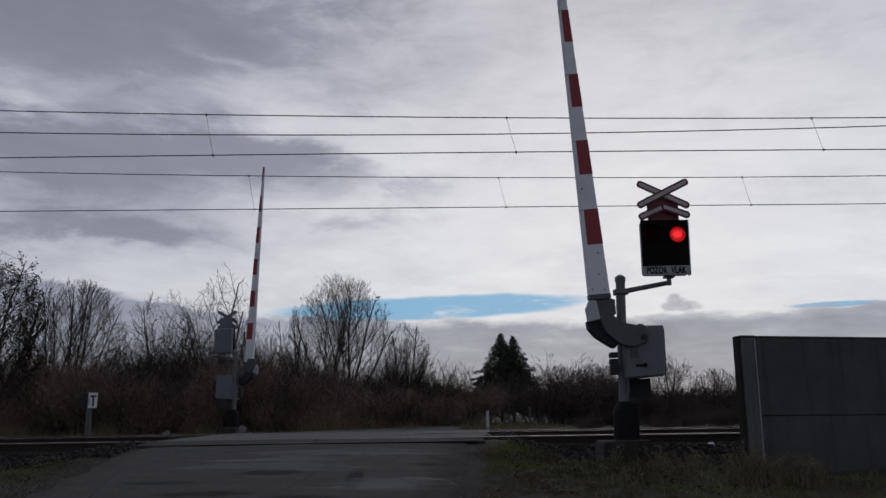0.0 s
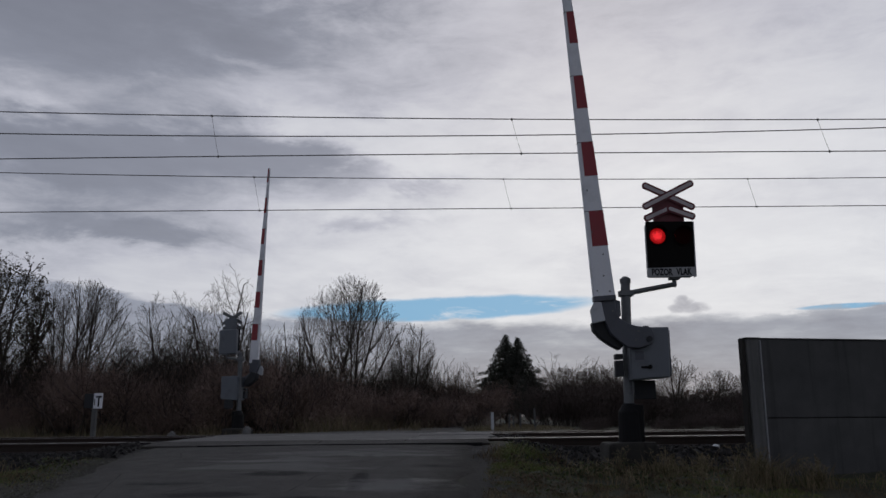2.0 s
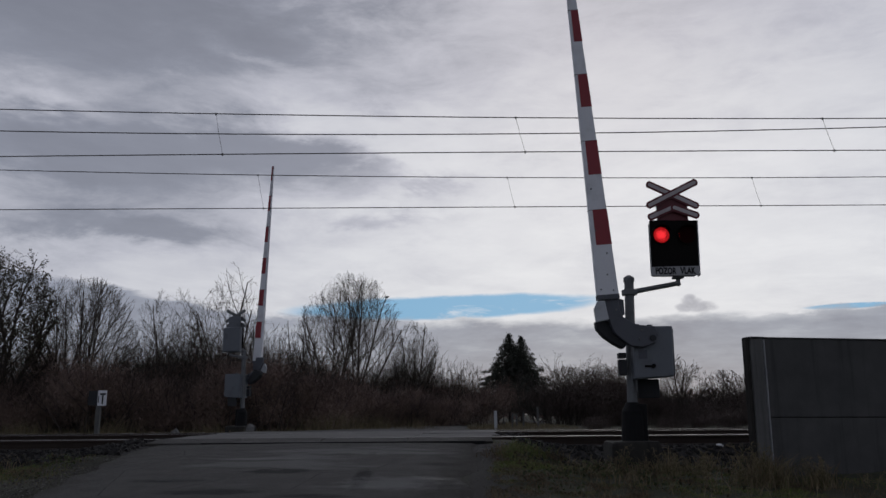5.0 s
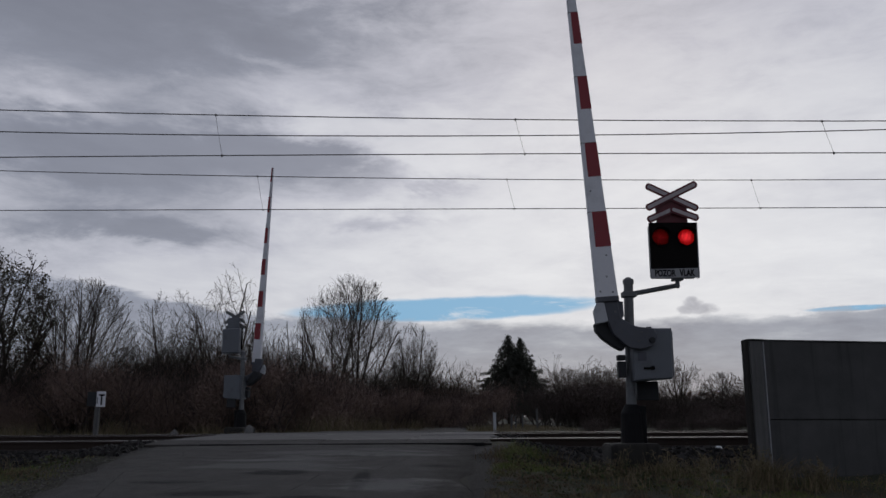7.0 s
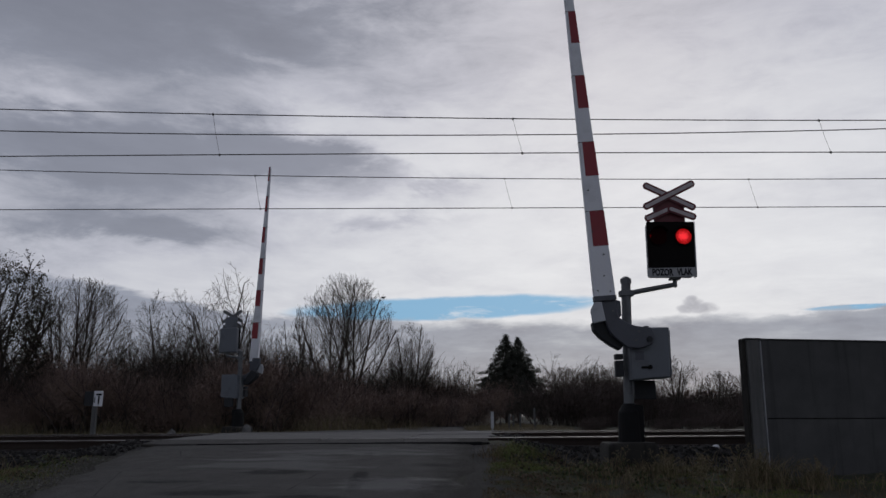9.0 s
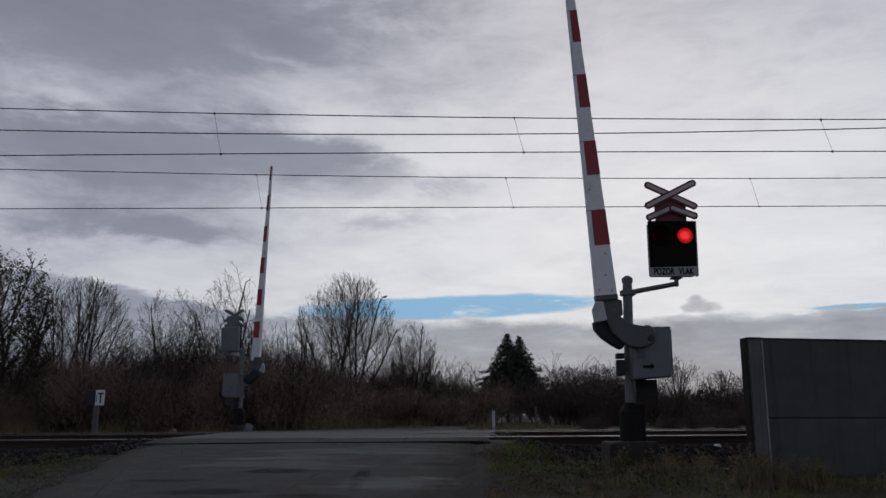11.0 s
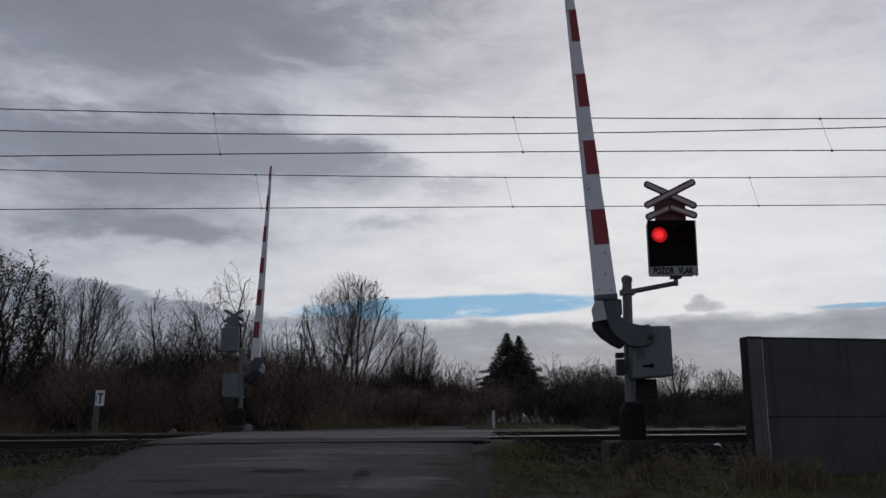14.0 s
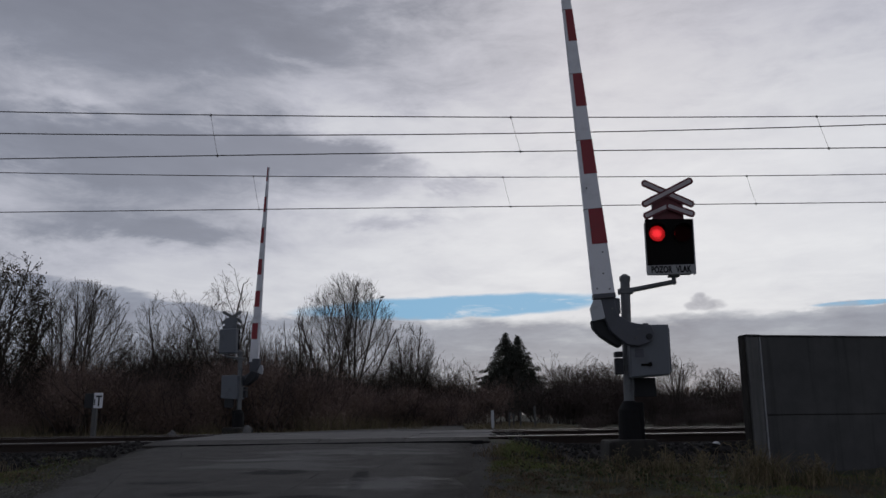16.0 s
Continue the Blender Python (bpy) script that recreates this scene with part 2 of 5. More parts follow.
    col = g.mix(g.op("MULTIPLY", g.step(puff, -0.15, 0.8), 0.85), col, g.mix(g.step(n5, 0.35, 0.65), (0.30, 0.305, 0.36), (0.45, 0.455, 0.51)))
    em = g.t.nodes.new("ShaderNodeEmission")
    g.put(em.inputs[0], col)
    em.inputs[1].default_value = 1.0
    clear = g.t.nodes.new("ShaderNodeBsdfTransparent")
    both = g.t.nodes.new("ShaderNodeMixShader")
    both.inputs[0].default_value = 0.93
    g.t.links.new(clear.outputs[0], both.inputs[1])
    g.t.links.new(em.outputs[0], both.inputs[2])
    g.t.links.new(both.outputs[0], g.out.inputs[0])
    g.m.cycles.emission_sampling = "NONE"
    return g.m


# amount, (bearing, height, half width, half height, lean) of the cloud masses
CLOUDS = (
    (1.15, (-0.52, 0.47, 0.40, 0.110, -0.04)),
    (0.20, (-0.18, 0.46, 0.16, 0.070, -0.1)),
    (0.95, (-0.23, 0.314, 0.17, 0.030, -0.10)),
    (1.05, (-0.44, 0.285, 0.20, 0.046, -0.08)),
    (0.60, (-0.42, 0.215, 0.16, 0.024, 0.0)),
    (0.40, (0.00, 0.285, 0.05, 0.012, 0.0)),
    (0.50, (-0.34, 0.207, 0.10, 0.013, 0.06)),
    (0.40, (-0.50, 0.175, 0.10, 0.012, 0.0)),
    (0.35, (-0.07, 0.235, 0.09, 0.012, 0.03)),
    (0.10, (0.36, 0.52, 0.32, 0.10, 0.0)),
    (-0.40, (-0.46, 0.345, 0.08, 0.018, -0.10)),
    (-0.30, (-0.26, 0.425, 0.06, 0.020, -0.3)),
    (-0.25, (-0.10, 0.36, 0.12, 0.030, -0.2)),
)

CLOUD = cloud_cover()
ASPHALT, EARTH = asphalt(), earth()
BALLAST = stones("ballast_stones", (0.009, 0.008, 0.008), (0.024, 0.022, 0.021))
DECK = concrete("deck_concrete", (0.085, 0.083, 0.080), (0.165, 0.16, 0.155))
WALLING = concrete("wall_concrete", (0.055, 0.055, 0.0555), (0.088, 0.087, 0.086), 0.5)
POSTING = concrete("post_concrete", (0.095, 0.095, 0.093), (0.15, 0.15, 0.146), 0.4)
FOOTING = concrete("footing_concrete", (0.016, 0.015, 0.013), (0.040, 0.037, 0.032), 0.6)
RAIL_SIDE = plain("rusty_rail", (0.030, 0.019, 0.014), 0.8, 0.2)
RAIL_TOP = plain("polished_rail", (0.33, 0.32, 0.31), 0.38, 1.0, 0.08, 6, dirty=0.1)
WIRE = plain("wire_metal", (0.07, 0.065, 0.06), 0.5, 0.6)
GREY_PAINT = plain("grey_paint", (0.125, 0.140, 0.162), 0.5, 0.0, 0.08, 9, dirty=0.4)
GALV = plain("galvanised_steel", (0.14, 0.148, 0.155), 0.55, 0.4, 0.15, 14)
PALE = plain("pale_plate", (0.46, 0.48, 0.51), 0.55, 0.0, 0.08, 9)
WHITE = plain("white_paint", (0.76, 0.77, 0.81), 0.5, 0.0, 0.06, 7, dirty=0.25)
RED = plain("red_sheeting", (0.27, 0.017, 0.028), 0.45, 0.0, 0.15, 10, dirty=0.25)
MAROON = plain("dark_red_sheeting", (0.115, 0.010, 0.018), 0.5, 0.0, 0.15, 10, dirty=0.3)
SIGN_WHITE = plain("weathered_sign_white", (0.50, 0.45, 0.455), 0.55, 0.0, 0.1, 9, dirty=0.3)
SIGN_GREY = plain("weathered_sign_plate", (0.33, 0.335, 0.35), 0.55, 0.0, 0.1, 9)
BLACK = plain("black_paint", (0.006, 0.005, 0.005), 0.85, 0.0, 0.3, 12, dirt=(0.014, 0.013, 0.012), dirty=0.4, shine=0.15)
RUBBER = plain("black_rubber", (0.007, 0.007, 0.008), 0.7, 0.0, 0.3, 12, dirt=(0.014, 0.013, 0.012), shine=0.2)
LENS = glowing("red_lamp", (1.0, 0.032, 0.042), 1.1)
# look of a lamp that is off, coloured onto the added shutter blades
BLADE = plain("unlit_lens_red", (0.016, 0.0015, 0.002), 0.8, 0.0, 0.2, 20, dirty=0.0, shine=0.05)
BARK = bark("grey_bark", (0.030, 0.024, 0.020), (0.085, 0.070, 0.058))
TWIG = bark("twig_bark", (0.034, 0.026, 0.022), (0.082, 0.065, 0.053))
THICKET = leafy("thicket_leaves", (0.182, 0.124, 0.104), (0.203, 0.140, 0.115), (0.222, 0.156, 0.126), (0.190, 0.136, 0.112))
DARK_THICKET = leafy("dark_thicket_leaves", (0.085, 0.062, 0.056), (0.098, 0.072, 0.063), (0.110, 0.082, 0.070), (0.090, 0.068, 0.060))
WITHERED = leafy("withered_leaves", (0.045, 0.038, 0.022), (0.06, 0.045, 0.026), (0.035, 0.035, 0.018))
NEEDLES = leafy("spruce_needles", (0.036, 0.040, 0.030), (0.050, 0.054, 0.040), (0.042, 0.044, 0.034))
ARM_PAINT = plain("dark_grey_paint", (0.080, 0.086, 0.104), 0.55, 0.0, 0.1, 9, dirty=0.4)
DARK_STEEL = plain("dark_steel", (0.030, 0.032, 0.036), 0.7, 0.0, 0.2, 12, shine=0.3)
WEED = leafy("weed_leaves", (0.045, 0.060, 0.022), (0.07, 0.085, 0.03), (0.085, 0.062, 0.038), (0.05, 0.045, 0.025))


def patchy_grass():
    """Green blades that turn dull and brown in patches."""
    g = Graph("grass_patches")
    green = g.ramp(g.random(True), (0.15, (0.080, 0.120, 0.024)), (0.5, (0.13, 0.17, 0.040)), (0.85, (0.18, 0.14, 0.065)))
    brown = g.ramp(g.random(True), (0.2, (0.072, 0.050, 0.030)), (0.8, (0.15, 0.105, 0.062)))
    n = g.noise(g.coords(), 1.1, 5, 0.65)
    return g.done(g.mix(g.step(n, 0.44, 0.58), green, brown), 0.85)


GRASS = patchy_grass()
STRAW = leafy("dry_grass", (0.20, 0.155, 0.09), (0.13, 0.10, 0.06), (0.27, 0.21, 0.125), (0.08, 0.085, 0.03))


# ---- making meshes ----
def mesh_of(name, verts, faces, material, smooth=False):
    me = bpy.data.meshes.new(name)
    me.from_pydata(verts, [], faces)
    me.materials.append(material)
    if smooth:
        me.polygons.foreach_set("use_smooth", [True] * len(faces))
    me.update()
    return me


def part(name, bm, material, parent=None, label=""):
    """Links a bmesh as one mesh object, under a thing where one is given."""
    me = bpy.data.meshes.new(name)
    bmesh.ops.recalc_face_normals(bm, faces=bm.faces)
    bm.to_mesh(me)
    bm.free()
    me.materials.append(material)
    ob = new(name, me)
    ob.parent = parent
    return tagged(ob, label)


def piece(name, me, parent, m, label=""):
    ob = new(name, me)
    ob.parent = parent
    ob.matrix_basis = m
    return tagged(ob, label)


def thing(name, m, label, category, group="", kind=""):
    ob = new(name)
    ob.matrix_basis = m
    return tagged(ob, label, category, group, kind)


def add_box(bm, x0, x1, y0, y1, z0, z1, bevel=0.0):
    r = bmesh.ops.create_cube(bm, size=1.0)
    for v in r["verts"]:
        v.co = Vector(((x0 + x1) / 2 + v.co.x * (x1 - x0), (y0 + y1) / 2 + v.co.y * (y1 - y0), (z0 + z1) / 2 + v.co.z * (z1 - z0)))
    if bevel:
        es = list({e for v in r["verts"] for e in v.link_edges})
        bmesh.ops.bevel(bm, geom=es, offset=bevel, segments=2, affect="EDGES", profile=0.5)
    return bm


def box(x0, x1, y0, y1, z0, z1, bevel=0.008):
    return add_box(bmesh.new(), x0, x1, y0, y1, z0, z1, bevel)


def add_rod(bm, a, b, r0, r1=None, n=16):
    a, b = Vector(a), Vector(b)
    m = Matrix.Translation((a + b) / 2) @ (b - a).to_track_quat("Z", "Y").to_matrix().to_4x4()
    bmesh.ops.create_cone(bm, cap_ends=True, segments=n, radius1=r0, radius2=r0 if r1 is None else r1, depth=(b - a).length, matrix=m)
    return bm


def rod(a, b, r0, r1=None, n=16):
    return add_rod(bmesh.new(), a, b, r0, r1, n)


def slab(points, y0, y1, bevel=0.006):
    """A plate with an outline in x and z, from y0 to y1."""
    bm = bmesh.new()
    f = bm.faces.new([bm.verts.new((x, y0, z)) for x, z in points])
    ex = bmesh.ops.extrude_face_region(bm, geom=[f])
    bmesh.ops.translate(bm, vec=(0, y1 - y0, 0), verts=[v for v in ex["geom"] if isinstance(v, bmesh.types.BMVert)])
    if bevel:
        bmesh.ops.bevel(bm, geom=bm.edges[:], offset=bevel, segments=1, affect="EDGES")
    return bm


def add_tube(verts, faces, pts, radii, n):
    base = len(verts)
    for i, (p, r) in enumerate(zip(pts, radii)):
        d = (pts[min(i + 1, len(pts) - 1)] - pts[max(i - 1, 0)]).normalized()
        u = d.cross(Vector((0.31, 0.95, 0.07))).normalized()
        w = d.cross(u)
        for k in range(n):
            a = 2 * math.pi * k / n
            verts.append(p + u * (math.cos(a) * r) + w * (math.sin(a) * r))
    for i in range(len(pts) - 1):
        for k in range(n):
            faces.append((base + i * n + k, base + i * n + (k + 1) % n, base + (i + 1) * n + (k + 1) % n, base + (i + 1) * n + k))


def sweep(name, pts, radius, material, parent=None, n=6, label=""):
    verts, faces = [], []
    add_tube(verts, faces, [Vector(p) for p in pts], [radius] * len(pts), n)
    ob = new(name, mesh_of(name, verts, faces, material, True))
    ob.parent = parent
    return tagged(ob, label)


# ---- the lie of the land ----
def lerp_rows(rows, y):
    for (a, va), (b, vb) in zip(rows, rows[1:]):
        if y <= b:
            t = max(0.0, (y - a) / (b - a))
            return va + (vb - va) * t
    return rows[-1][1]


RAIL_Z, GRADE = -0.077, 0.0065
ROAD_Z = ((-40, -1.25), (0, -1.15), (6, -0.82), (9, -0.575), (11.4, -0.365), (13.0, -0.24), (13.95, -0.165), (14.7, RAIL_Z), (21.4, RAIL_Z), (24, -0.12), (30, -0.18), (60, -0.18))
LAND_Z = ((-40, -1.3), (0, -1.22), (6, -0.86), (9, -0.59), (11.0, -0.44), (12.0, -0.48), (12.7, -0.64), (13.2, -0.54), (13.9, -0.28), (21.5, -0.28), (22.3, -0.40), (23.3, -0.29), (30, -0.24))
LEFT_EDGE = ((-40, -4.4), (7, -4.35), (9, -4.62), (10.5, -4.87), (12.5, -5.15), (13.7, -5.1), (15, -4.97), (24, -5.55))


def tilt(x, y):
    """The line climbs gently, and the land beside it with it."""
    return GRADE * max(-12.0, min(12.0, x)) * max(0.0, min(1.0, (y - 7) / 6)) * max(0.0, min(1.0, (32 - y) / 8))


def road_edges(y):
    """The road's two edges: it widens over the crossing, then narrows and swings away beyond it."""
    k = min(max(y, 7.0), 24.0) - 9.0
    a, b = lerp_rows(LEFT_EDGE, y), 0.40 + 0.080 * k
    if y > 24:
        t = y - 24
        c = -2.0 + 0.09 * t + 0.0035 * t * t
        w = max(1.5, 3.57 - 0.20 * t)
        a, b = c - w, c + w
    return a, b


def land(x, y):
    z = lerp_rows(LAND_Z, y)
    a, b = road_edges(y)
    out = max(a - x, x - b)
    lip = 0.055 * min(1.0, max(0.0, (out + 0.55) / 0.55))
    t = min(1.0, max(0.0, (out - 0.15) / 1.3))
    t = t * t * (3 - 2 * t)
    bumps = 0.05 * noise.noise(Vector((x * 0.7, y * 0.7, 0))) + 0.025 * noise.noise(Vector((x * 2.3, y * 2.3, 4)))
    if 13.5 < y < 21.9:
        bumps *= 0.2
    return tilt(x, y) + (lerp_rows(ROAD_Z, y) - 0.06 + (lip + bumps * 0.6 if y < 14.5 else 0)) * (1 - t) + (z + bumps) * t


def steps_of(lo, hi, fine_lo, fine_hi, fine, growth=1.5):
    vals, v = [], fine_lo
    while v <= fine_hi:
        vals.append(v)
        v += fine
    s, v = fine, fine_hi
    while v < hi:
        s *= growth
        v = min(hi, v + s)
        vals.append(v)
    s, v = fine, fine_lo
    while v > lo:
        s *= growth
        v = max(lo, v - s)
        vals.insert(0, v)
    return vals


def sheet(name, xs, ys, height, material):
    verts = [(x, y, height(x, y)) for y in ys for x in xs]
    n = len(xs)
    faces = [(j * n + i, j * n + i + 1, (j + 1) * n + i + 1, (j + 1) * n + i) for j in range(len(ys) - 1) for i in range(n - 1)]
    return new(name, mesh_of(name, verts, faces, material, True))


ground = sheet("ground", steps_of(-4200, 4200, -13, 13, 0.25), steps_of(-4200, 4200, 6, 26, 0.2), land, EARTH)
tagged(ground, "rough winter verge of earth and withered grass", "ground", kind="structure")


def build_road():
    verts, faces, cols = [], [], 18
    ys = [-40, -20, -5, 2] + [5 + 0.25 * i for i in range(36)] + [13.92]
    for y in ys:
        a, b = road_edges(y)
        for i in range(cols + 1):
            s = i / cols
            wob = (0.30 * noise.noise(Vector((y * 1.1, 3.0, 0))), 0.22 * noise.noise(Vector((y * 1.3, 8.0, 0))))
            x = a + wob[0] + (b + wob[1] - a - wob[0]) * s
            z = tilt(x, y) + lerp_rows(ROAD_Z, y) + 0.03 * (1 - (2 * s - 1) ** 2) + 0.012 * noise.noise(Vector((x * 0.9, y * 0.9, 1)))
            if i in (0, cols):
                z -= 0.07
            verts.append((x, y, z))
    n = cols + 1
    faces = [(j * n + i, j * n + i + 1, (j + 1) * n + i + 1, (j + 1) * n + i) for j in range(len(ys) - 1) for i in range(cols)]
    tagged(new("road", mesh_of("road", verts, faces, ASPHALT, True)), "patched grey asphalt lane rising to the tracks", "road", kind="structure")
    verts, faces = [], []
    ys = [22.2 + 0.8 * i for i in range(60)]
    for y in ys:
        a, b = road_edges(y)
        for i in range(7):
            x = a + (b - a) * i / 6
            verts.append((x, y, tilt(x, y) + lerp_rows(ROAD_Z, y) + 0.012 - (0.05 if i in (0, 6) else 0)))
    faces = [(j * 7 + i, j * 7 + i + 1, j * 7 + i + 8, j * 7 + i + 7) for j in range(len(ys) - 1) for i in range(6)]
    tagged(new("road_beyond", mesh_of("road_beyond", verts, faces, ASPHALT, True)), "narrow asphalt lane leading on past the tracks", "road", kind="structure")


build_road()

# ---- the sky's clouds: a flat layer that comes down to the horizon far away ----
def build_clouds():
    verts, faces, n = [(0, 0, 300)], [], 96
    rings = [(300, 300), (900, 300), (1800, 299), (2500, 297), (3000, 270), (3300, 210), (3450, 120), (3500, 0), (3500, -160)]
    for r, z in rings:
        for k in range(n):
            a = 2 * math.pi * k / n
            verts.append((r * math.sin(a), r * math.cos(a), z))
    faces = [(0, 1 + (k + 1) % n, 1 + k) for k in range(n)]
    for i in range(len(rings) - 1):
        for k in range(n):
            a, b = 1 + i * n + k, 1 + i * n + (k + 1) % n
            faces.append((a, b, b + n, a + n))
    ob = new("backdrop_clouds", mesh_of("backdrop_clouds", verts, faces, CLOUD, True))
    return tagged(ob, "broken grey winter clouds with a slit of blue", "sky", kind="structure")


clouds = build_clouds()
clouds.location = (0, 0, 0.3)

# ---- tracks ----
NEAR_TRACK, FAR_TRACK = 15.5, 19.9


def rail_mesh(half):
    prof = ((-0.075, -0.17), (0.075, -0.17), (0.075, -0.155), (0.012, -0.14), (0.010, -0.045), (0.036, -0.035), (0.036, -0.016), (0.022, -0.0026), (0.0, 0.0), (-0.022, -0.0026), (-0.036, -0.016), (-0.036, -0.035), (-0.010, -0.045), (-0.012, -0.14), (-0.075, -0.155))
    n = len(prof)
    verts = [(x, y, z) for x in (-half, half) for y, z in prof]
    faces = [(i, (i + 1) % n, n + (i + 1) % n, n + i) for i in range(n)]
    me = mesh_of("rail", verts, faces, RAIL_SIDE)
    me.materials.append(RAIL_TOP)
    for i in (7, 8):
        me.polygons[i].material_index = 1
    return me


def build_tracks():
    rail = rail_mesh(70.0)
    bm = box(-0.13, 0.13, -1.25, 1.25, -0.34, -0.165, 0.02)
    sleeper = bpy.data.meshes.new("sleeper")
    bm.to_mesh(sleeper)
    bm.free()
    sleeper.materials.append(FOOTING)
    for name, yc in (("track_near", NEAR_TRACK), ("track_far", FAR_TRACK)):
        t = thing(name, pose(0, yc, RAIL_Z, 0, -math.degrees(GRADE), 0), "railway track of worn steel rails on concrete sleepers", "railway track", "tracks", "structure")
        for s in (-0.753, 0.753):
            piece("rail", rail, t, pose(0, s, -0.03 if yc == NEAR_TRACK and s > 0 else 0), "rusty rail with a polished running surface")
        for i in range(-40, 41):
            x = i * 0.62
            if not -5.6 < x < 1.6:
                piece("sleeper", sleeper, t, pose(x, 0, 0))


build_tracks()


def build_ballast():
    """A bed of crushed stone on both sides of the crossing."""
    rng = random.Random(5)
    shapes = ((-1, -1, -1), (1, -0.8, -1), (0.9, 1, -0.9), (-0.8, 1, -1), (-0.7, -0.6, 0.8), (0.6, -0.7, 1), (0.7, 0.6, 0.7), (-0.6, 0.8, 0.9))
    quads = ((0, 3, 2, 1), (4, 5, 6, 7), (0, 1, 5, 4), (1, 2, 6, 5), (2, 3, 7, 6), (3, 0, 4, 7))
    verts, faces = [], []
    for _ in range(15000):
        x = rng.choice((rng.uniform(-14, -5.0), rng.uniform(1.2, 10.5)))
        y = rng.uniform(12.75, 15.2) if rng.random() < 0.65 else rng.uniform(15.2, 22.1)
        s = rng.uniform(0.018, 0.045)
        m = Matrix.Translation((x, y, land(x, y) + s * 0.5)) @ Euler((rng.uniform(0, 6), rng.uniform(0, 6), rng.uniform(0, 6))).to_matrix().to_4x4()
        b = len(verts)
        verts += [m @ Vector((p[0] * s, p[1] * s * 0.8, p[2] * s * 0.7)) for p in shapes]
        faces += [tuple(b + i for i in q) for q in quads]
    g = Graph("crushed_stone")
    mat = g.done(g.ramp(g.random(True), (0.1, (0.008, 0.007, 0.007)), (0.6, (0.015, 0.0135, 0.0125)), (0.97, (0.036, 0.033, 0.031))), 0.9)
    ob = new("track_ballast", mesh_of("track_ballast", verts, faces, mat))
    tagged(ob, "dark crushed-stone ballast beside the rails", "ballast", kind="stuff")
    base = sheet("ballast_bed", steps_of(-70, 70, -13, 11, 0.4), [12.8, 13.2, 13.55, 13.9, 15, 17, 19, 21.4, 21.9, 22.3], lambda x, y: land(x, y) + 0.012, BALLAST)
    tagged(base, "bed of dark crushed stone under the tracks", "ballast", kind="structure")


build_ballast()


def build_deck():
    """The crossing's concrete slabs, laid between and outside the rails."""
    deck = thing("crossing_deck", pose(0, 0, RAIL_Z, 0, -math.degrees(GRADE), 0), "worn pale concrete slabs between the rails of the crossing", "level crossing", kind="structure")
    rng = random.Random(2)
    rails = [t + s for t in (NEAR_TRACK, FAR_TRACK) for s in (-0.753, 0.753)]
    rows = [(13.99, rails[0] - 0.05)] + [(a + 0.09, b - 0.05) for a, b in zip(rails, rails[1:])] + [(rails[-1] + 0.05, 22.3)]
    for y0, y1 in rows:
        a, b = road_edges((y0 + y1) / 2)
        n = 4
        if y1 - y0 > 2.2:
            halves = ((y0, (y0 + y1) / 2 - 0.006), ((y0 + y1) / 2 + 0.006, y1))
        else:
            halves = ((y0, y1),)
        for h0, h1 in halves:
            for i in range(n):
                x0, x1 = a + (b - a) * i / n + 0.003, a + (b - a) * (i + 1) / n - 0.003
                z = rng.uniform(-0.004, 0.006)
                ob = part("slab", box(x0, x1, h0, h1, -0.2 + z, z, 0.012), ASPHALT if y1 > 22 or y0 < 14 else DECK, deck)
                if y0 < 14:
                    for v in ob.data.vertices:
                        v.co.z += (v.co.y - y1) * 0.075
    # added black strip: stands in for the dark gap and step before the slabs
    a, b = road_edges(13.96)
    part("dark_gap_strip", box(a + 1.0, b - 0.1, 13.945, 13.985, -0.2, -0.046, 0.006), RUBBER, deck, "added black strip in place of the dark gap before the slabs")


build_deck()

# ---- overhead line ----
def build_wires():
    def hung(y, at, lo=-70, hi=70, n=71):
        return [(lo + (hi - lo) * i / (n - 1), y, at(lo + (hi - lo) * i / (n - 1))) for i in range(n)]

    for name, y, carry, touch, drops in (
            ("overhead_line_near", NEAR_TRACK, lambda x: 6.178 - 0.0105 * (x - 1.5) + 0.00085 * (x - 1.5) ** 2, lambda x: 5.445 + 0.0053 * x - 0.00022 * x * x, (-4.59, 1.46, 7.64, 13.7)),
            ("overhead_line_far", FAR_TRACK, lambda x: 6.235 - 0.0077 * (x - 1.6) + 0.00077 * (x - 1.6) ** 2, lambda x: 5.455 + 0.0035 * x, (-4.73, 1.63, 7.86, 14.1))):
        t = thing(name, pose(0, 0, 0), "thin overhead line hung above the rails", "overhead wire", "overhead lines", "structure")
        sweep("carrier_wire", hung(y, carry), 0.0108, WIRE, t)
        sweep("contact_wire", hung(y, touch), 0.0108, WIRE, t)
        for x in drops:
            x1 = x + 0.175
            sweep("dropper", [(x, y, carry(x)), (x + 0.08, y, (carry(x) + touch(x1)) / 2), (x1, y, touch(x1))], 0.0036, WIRE, t, 5)
            for cx, cz in ((x, carry(x)), (x1, touch(x1))):
                part("clamp", box(cx - 0.016, cx + 0.016, y - 0.014, y + 0.014, cz - 0.03, cz + 0.02, 0.005), WIRE, t)
    t = thing("feeder_line", pose(0, 0, 0), "single thin feeder cable high beside the tracks", "overhead wire", kind="structure")
    sweep("cable", hung(22.6, lambda x: 8.36 + 0.002 * x + 0.00098 * (x + 0.3) ** 2), 0.016, WIRE, t)


build_wires()


# ---- barrier and warning signal ----
NEAR_LEAN, FAR_LEAN = -4.5, -2.5


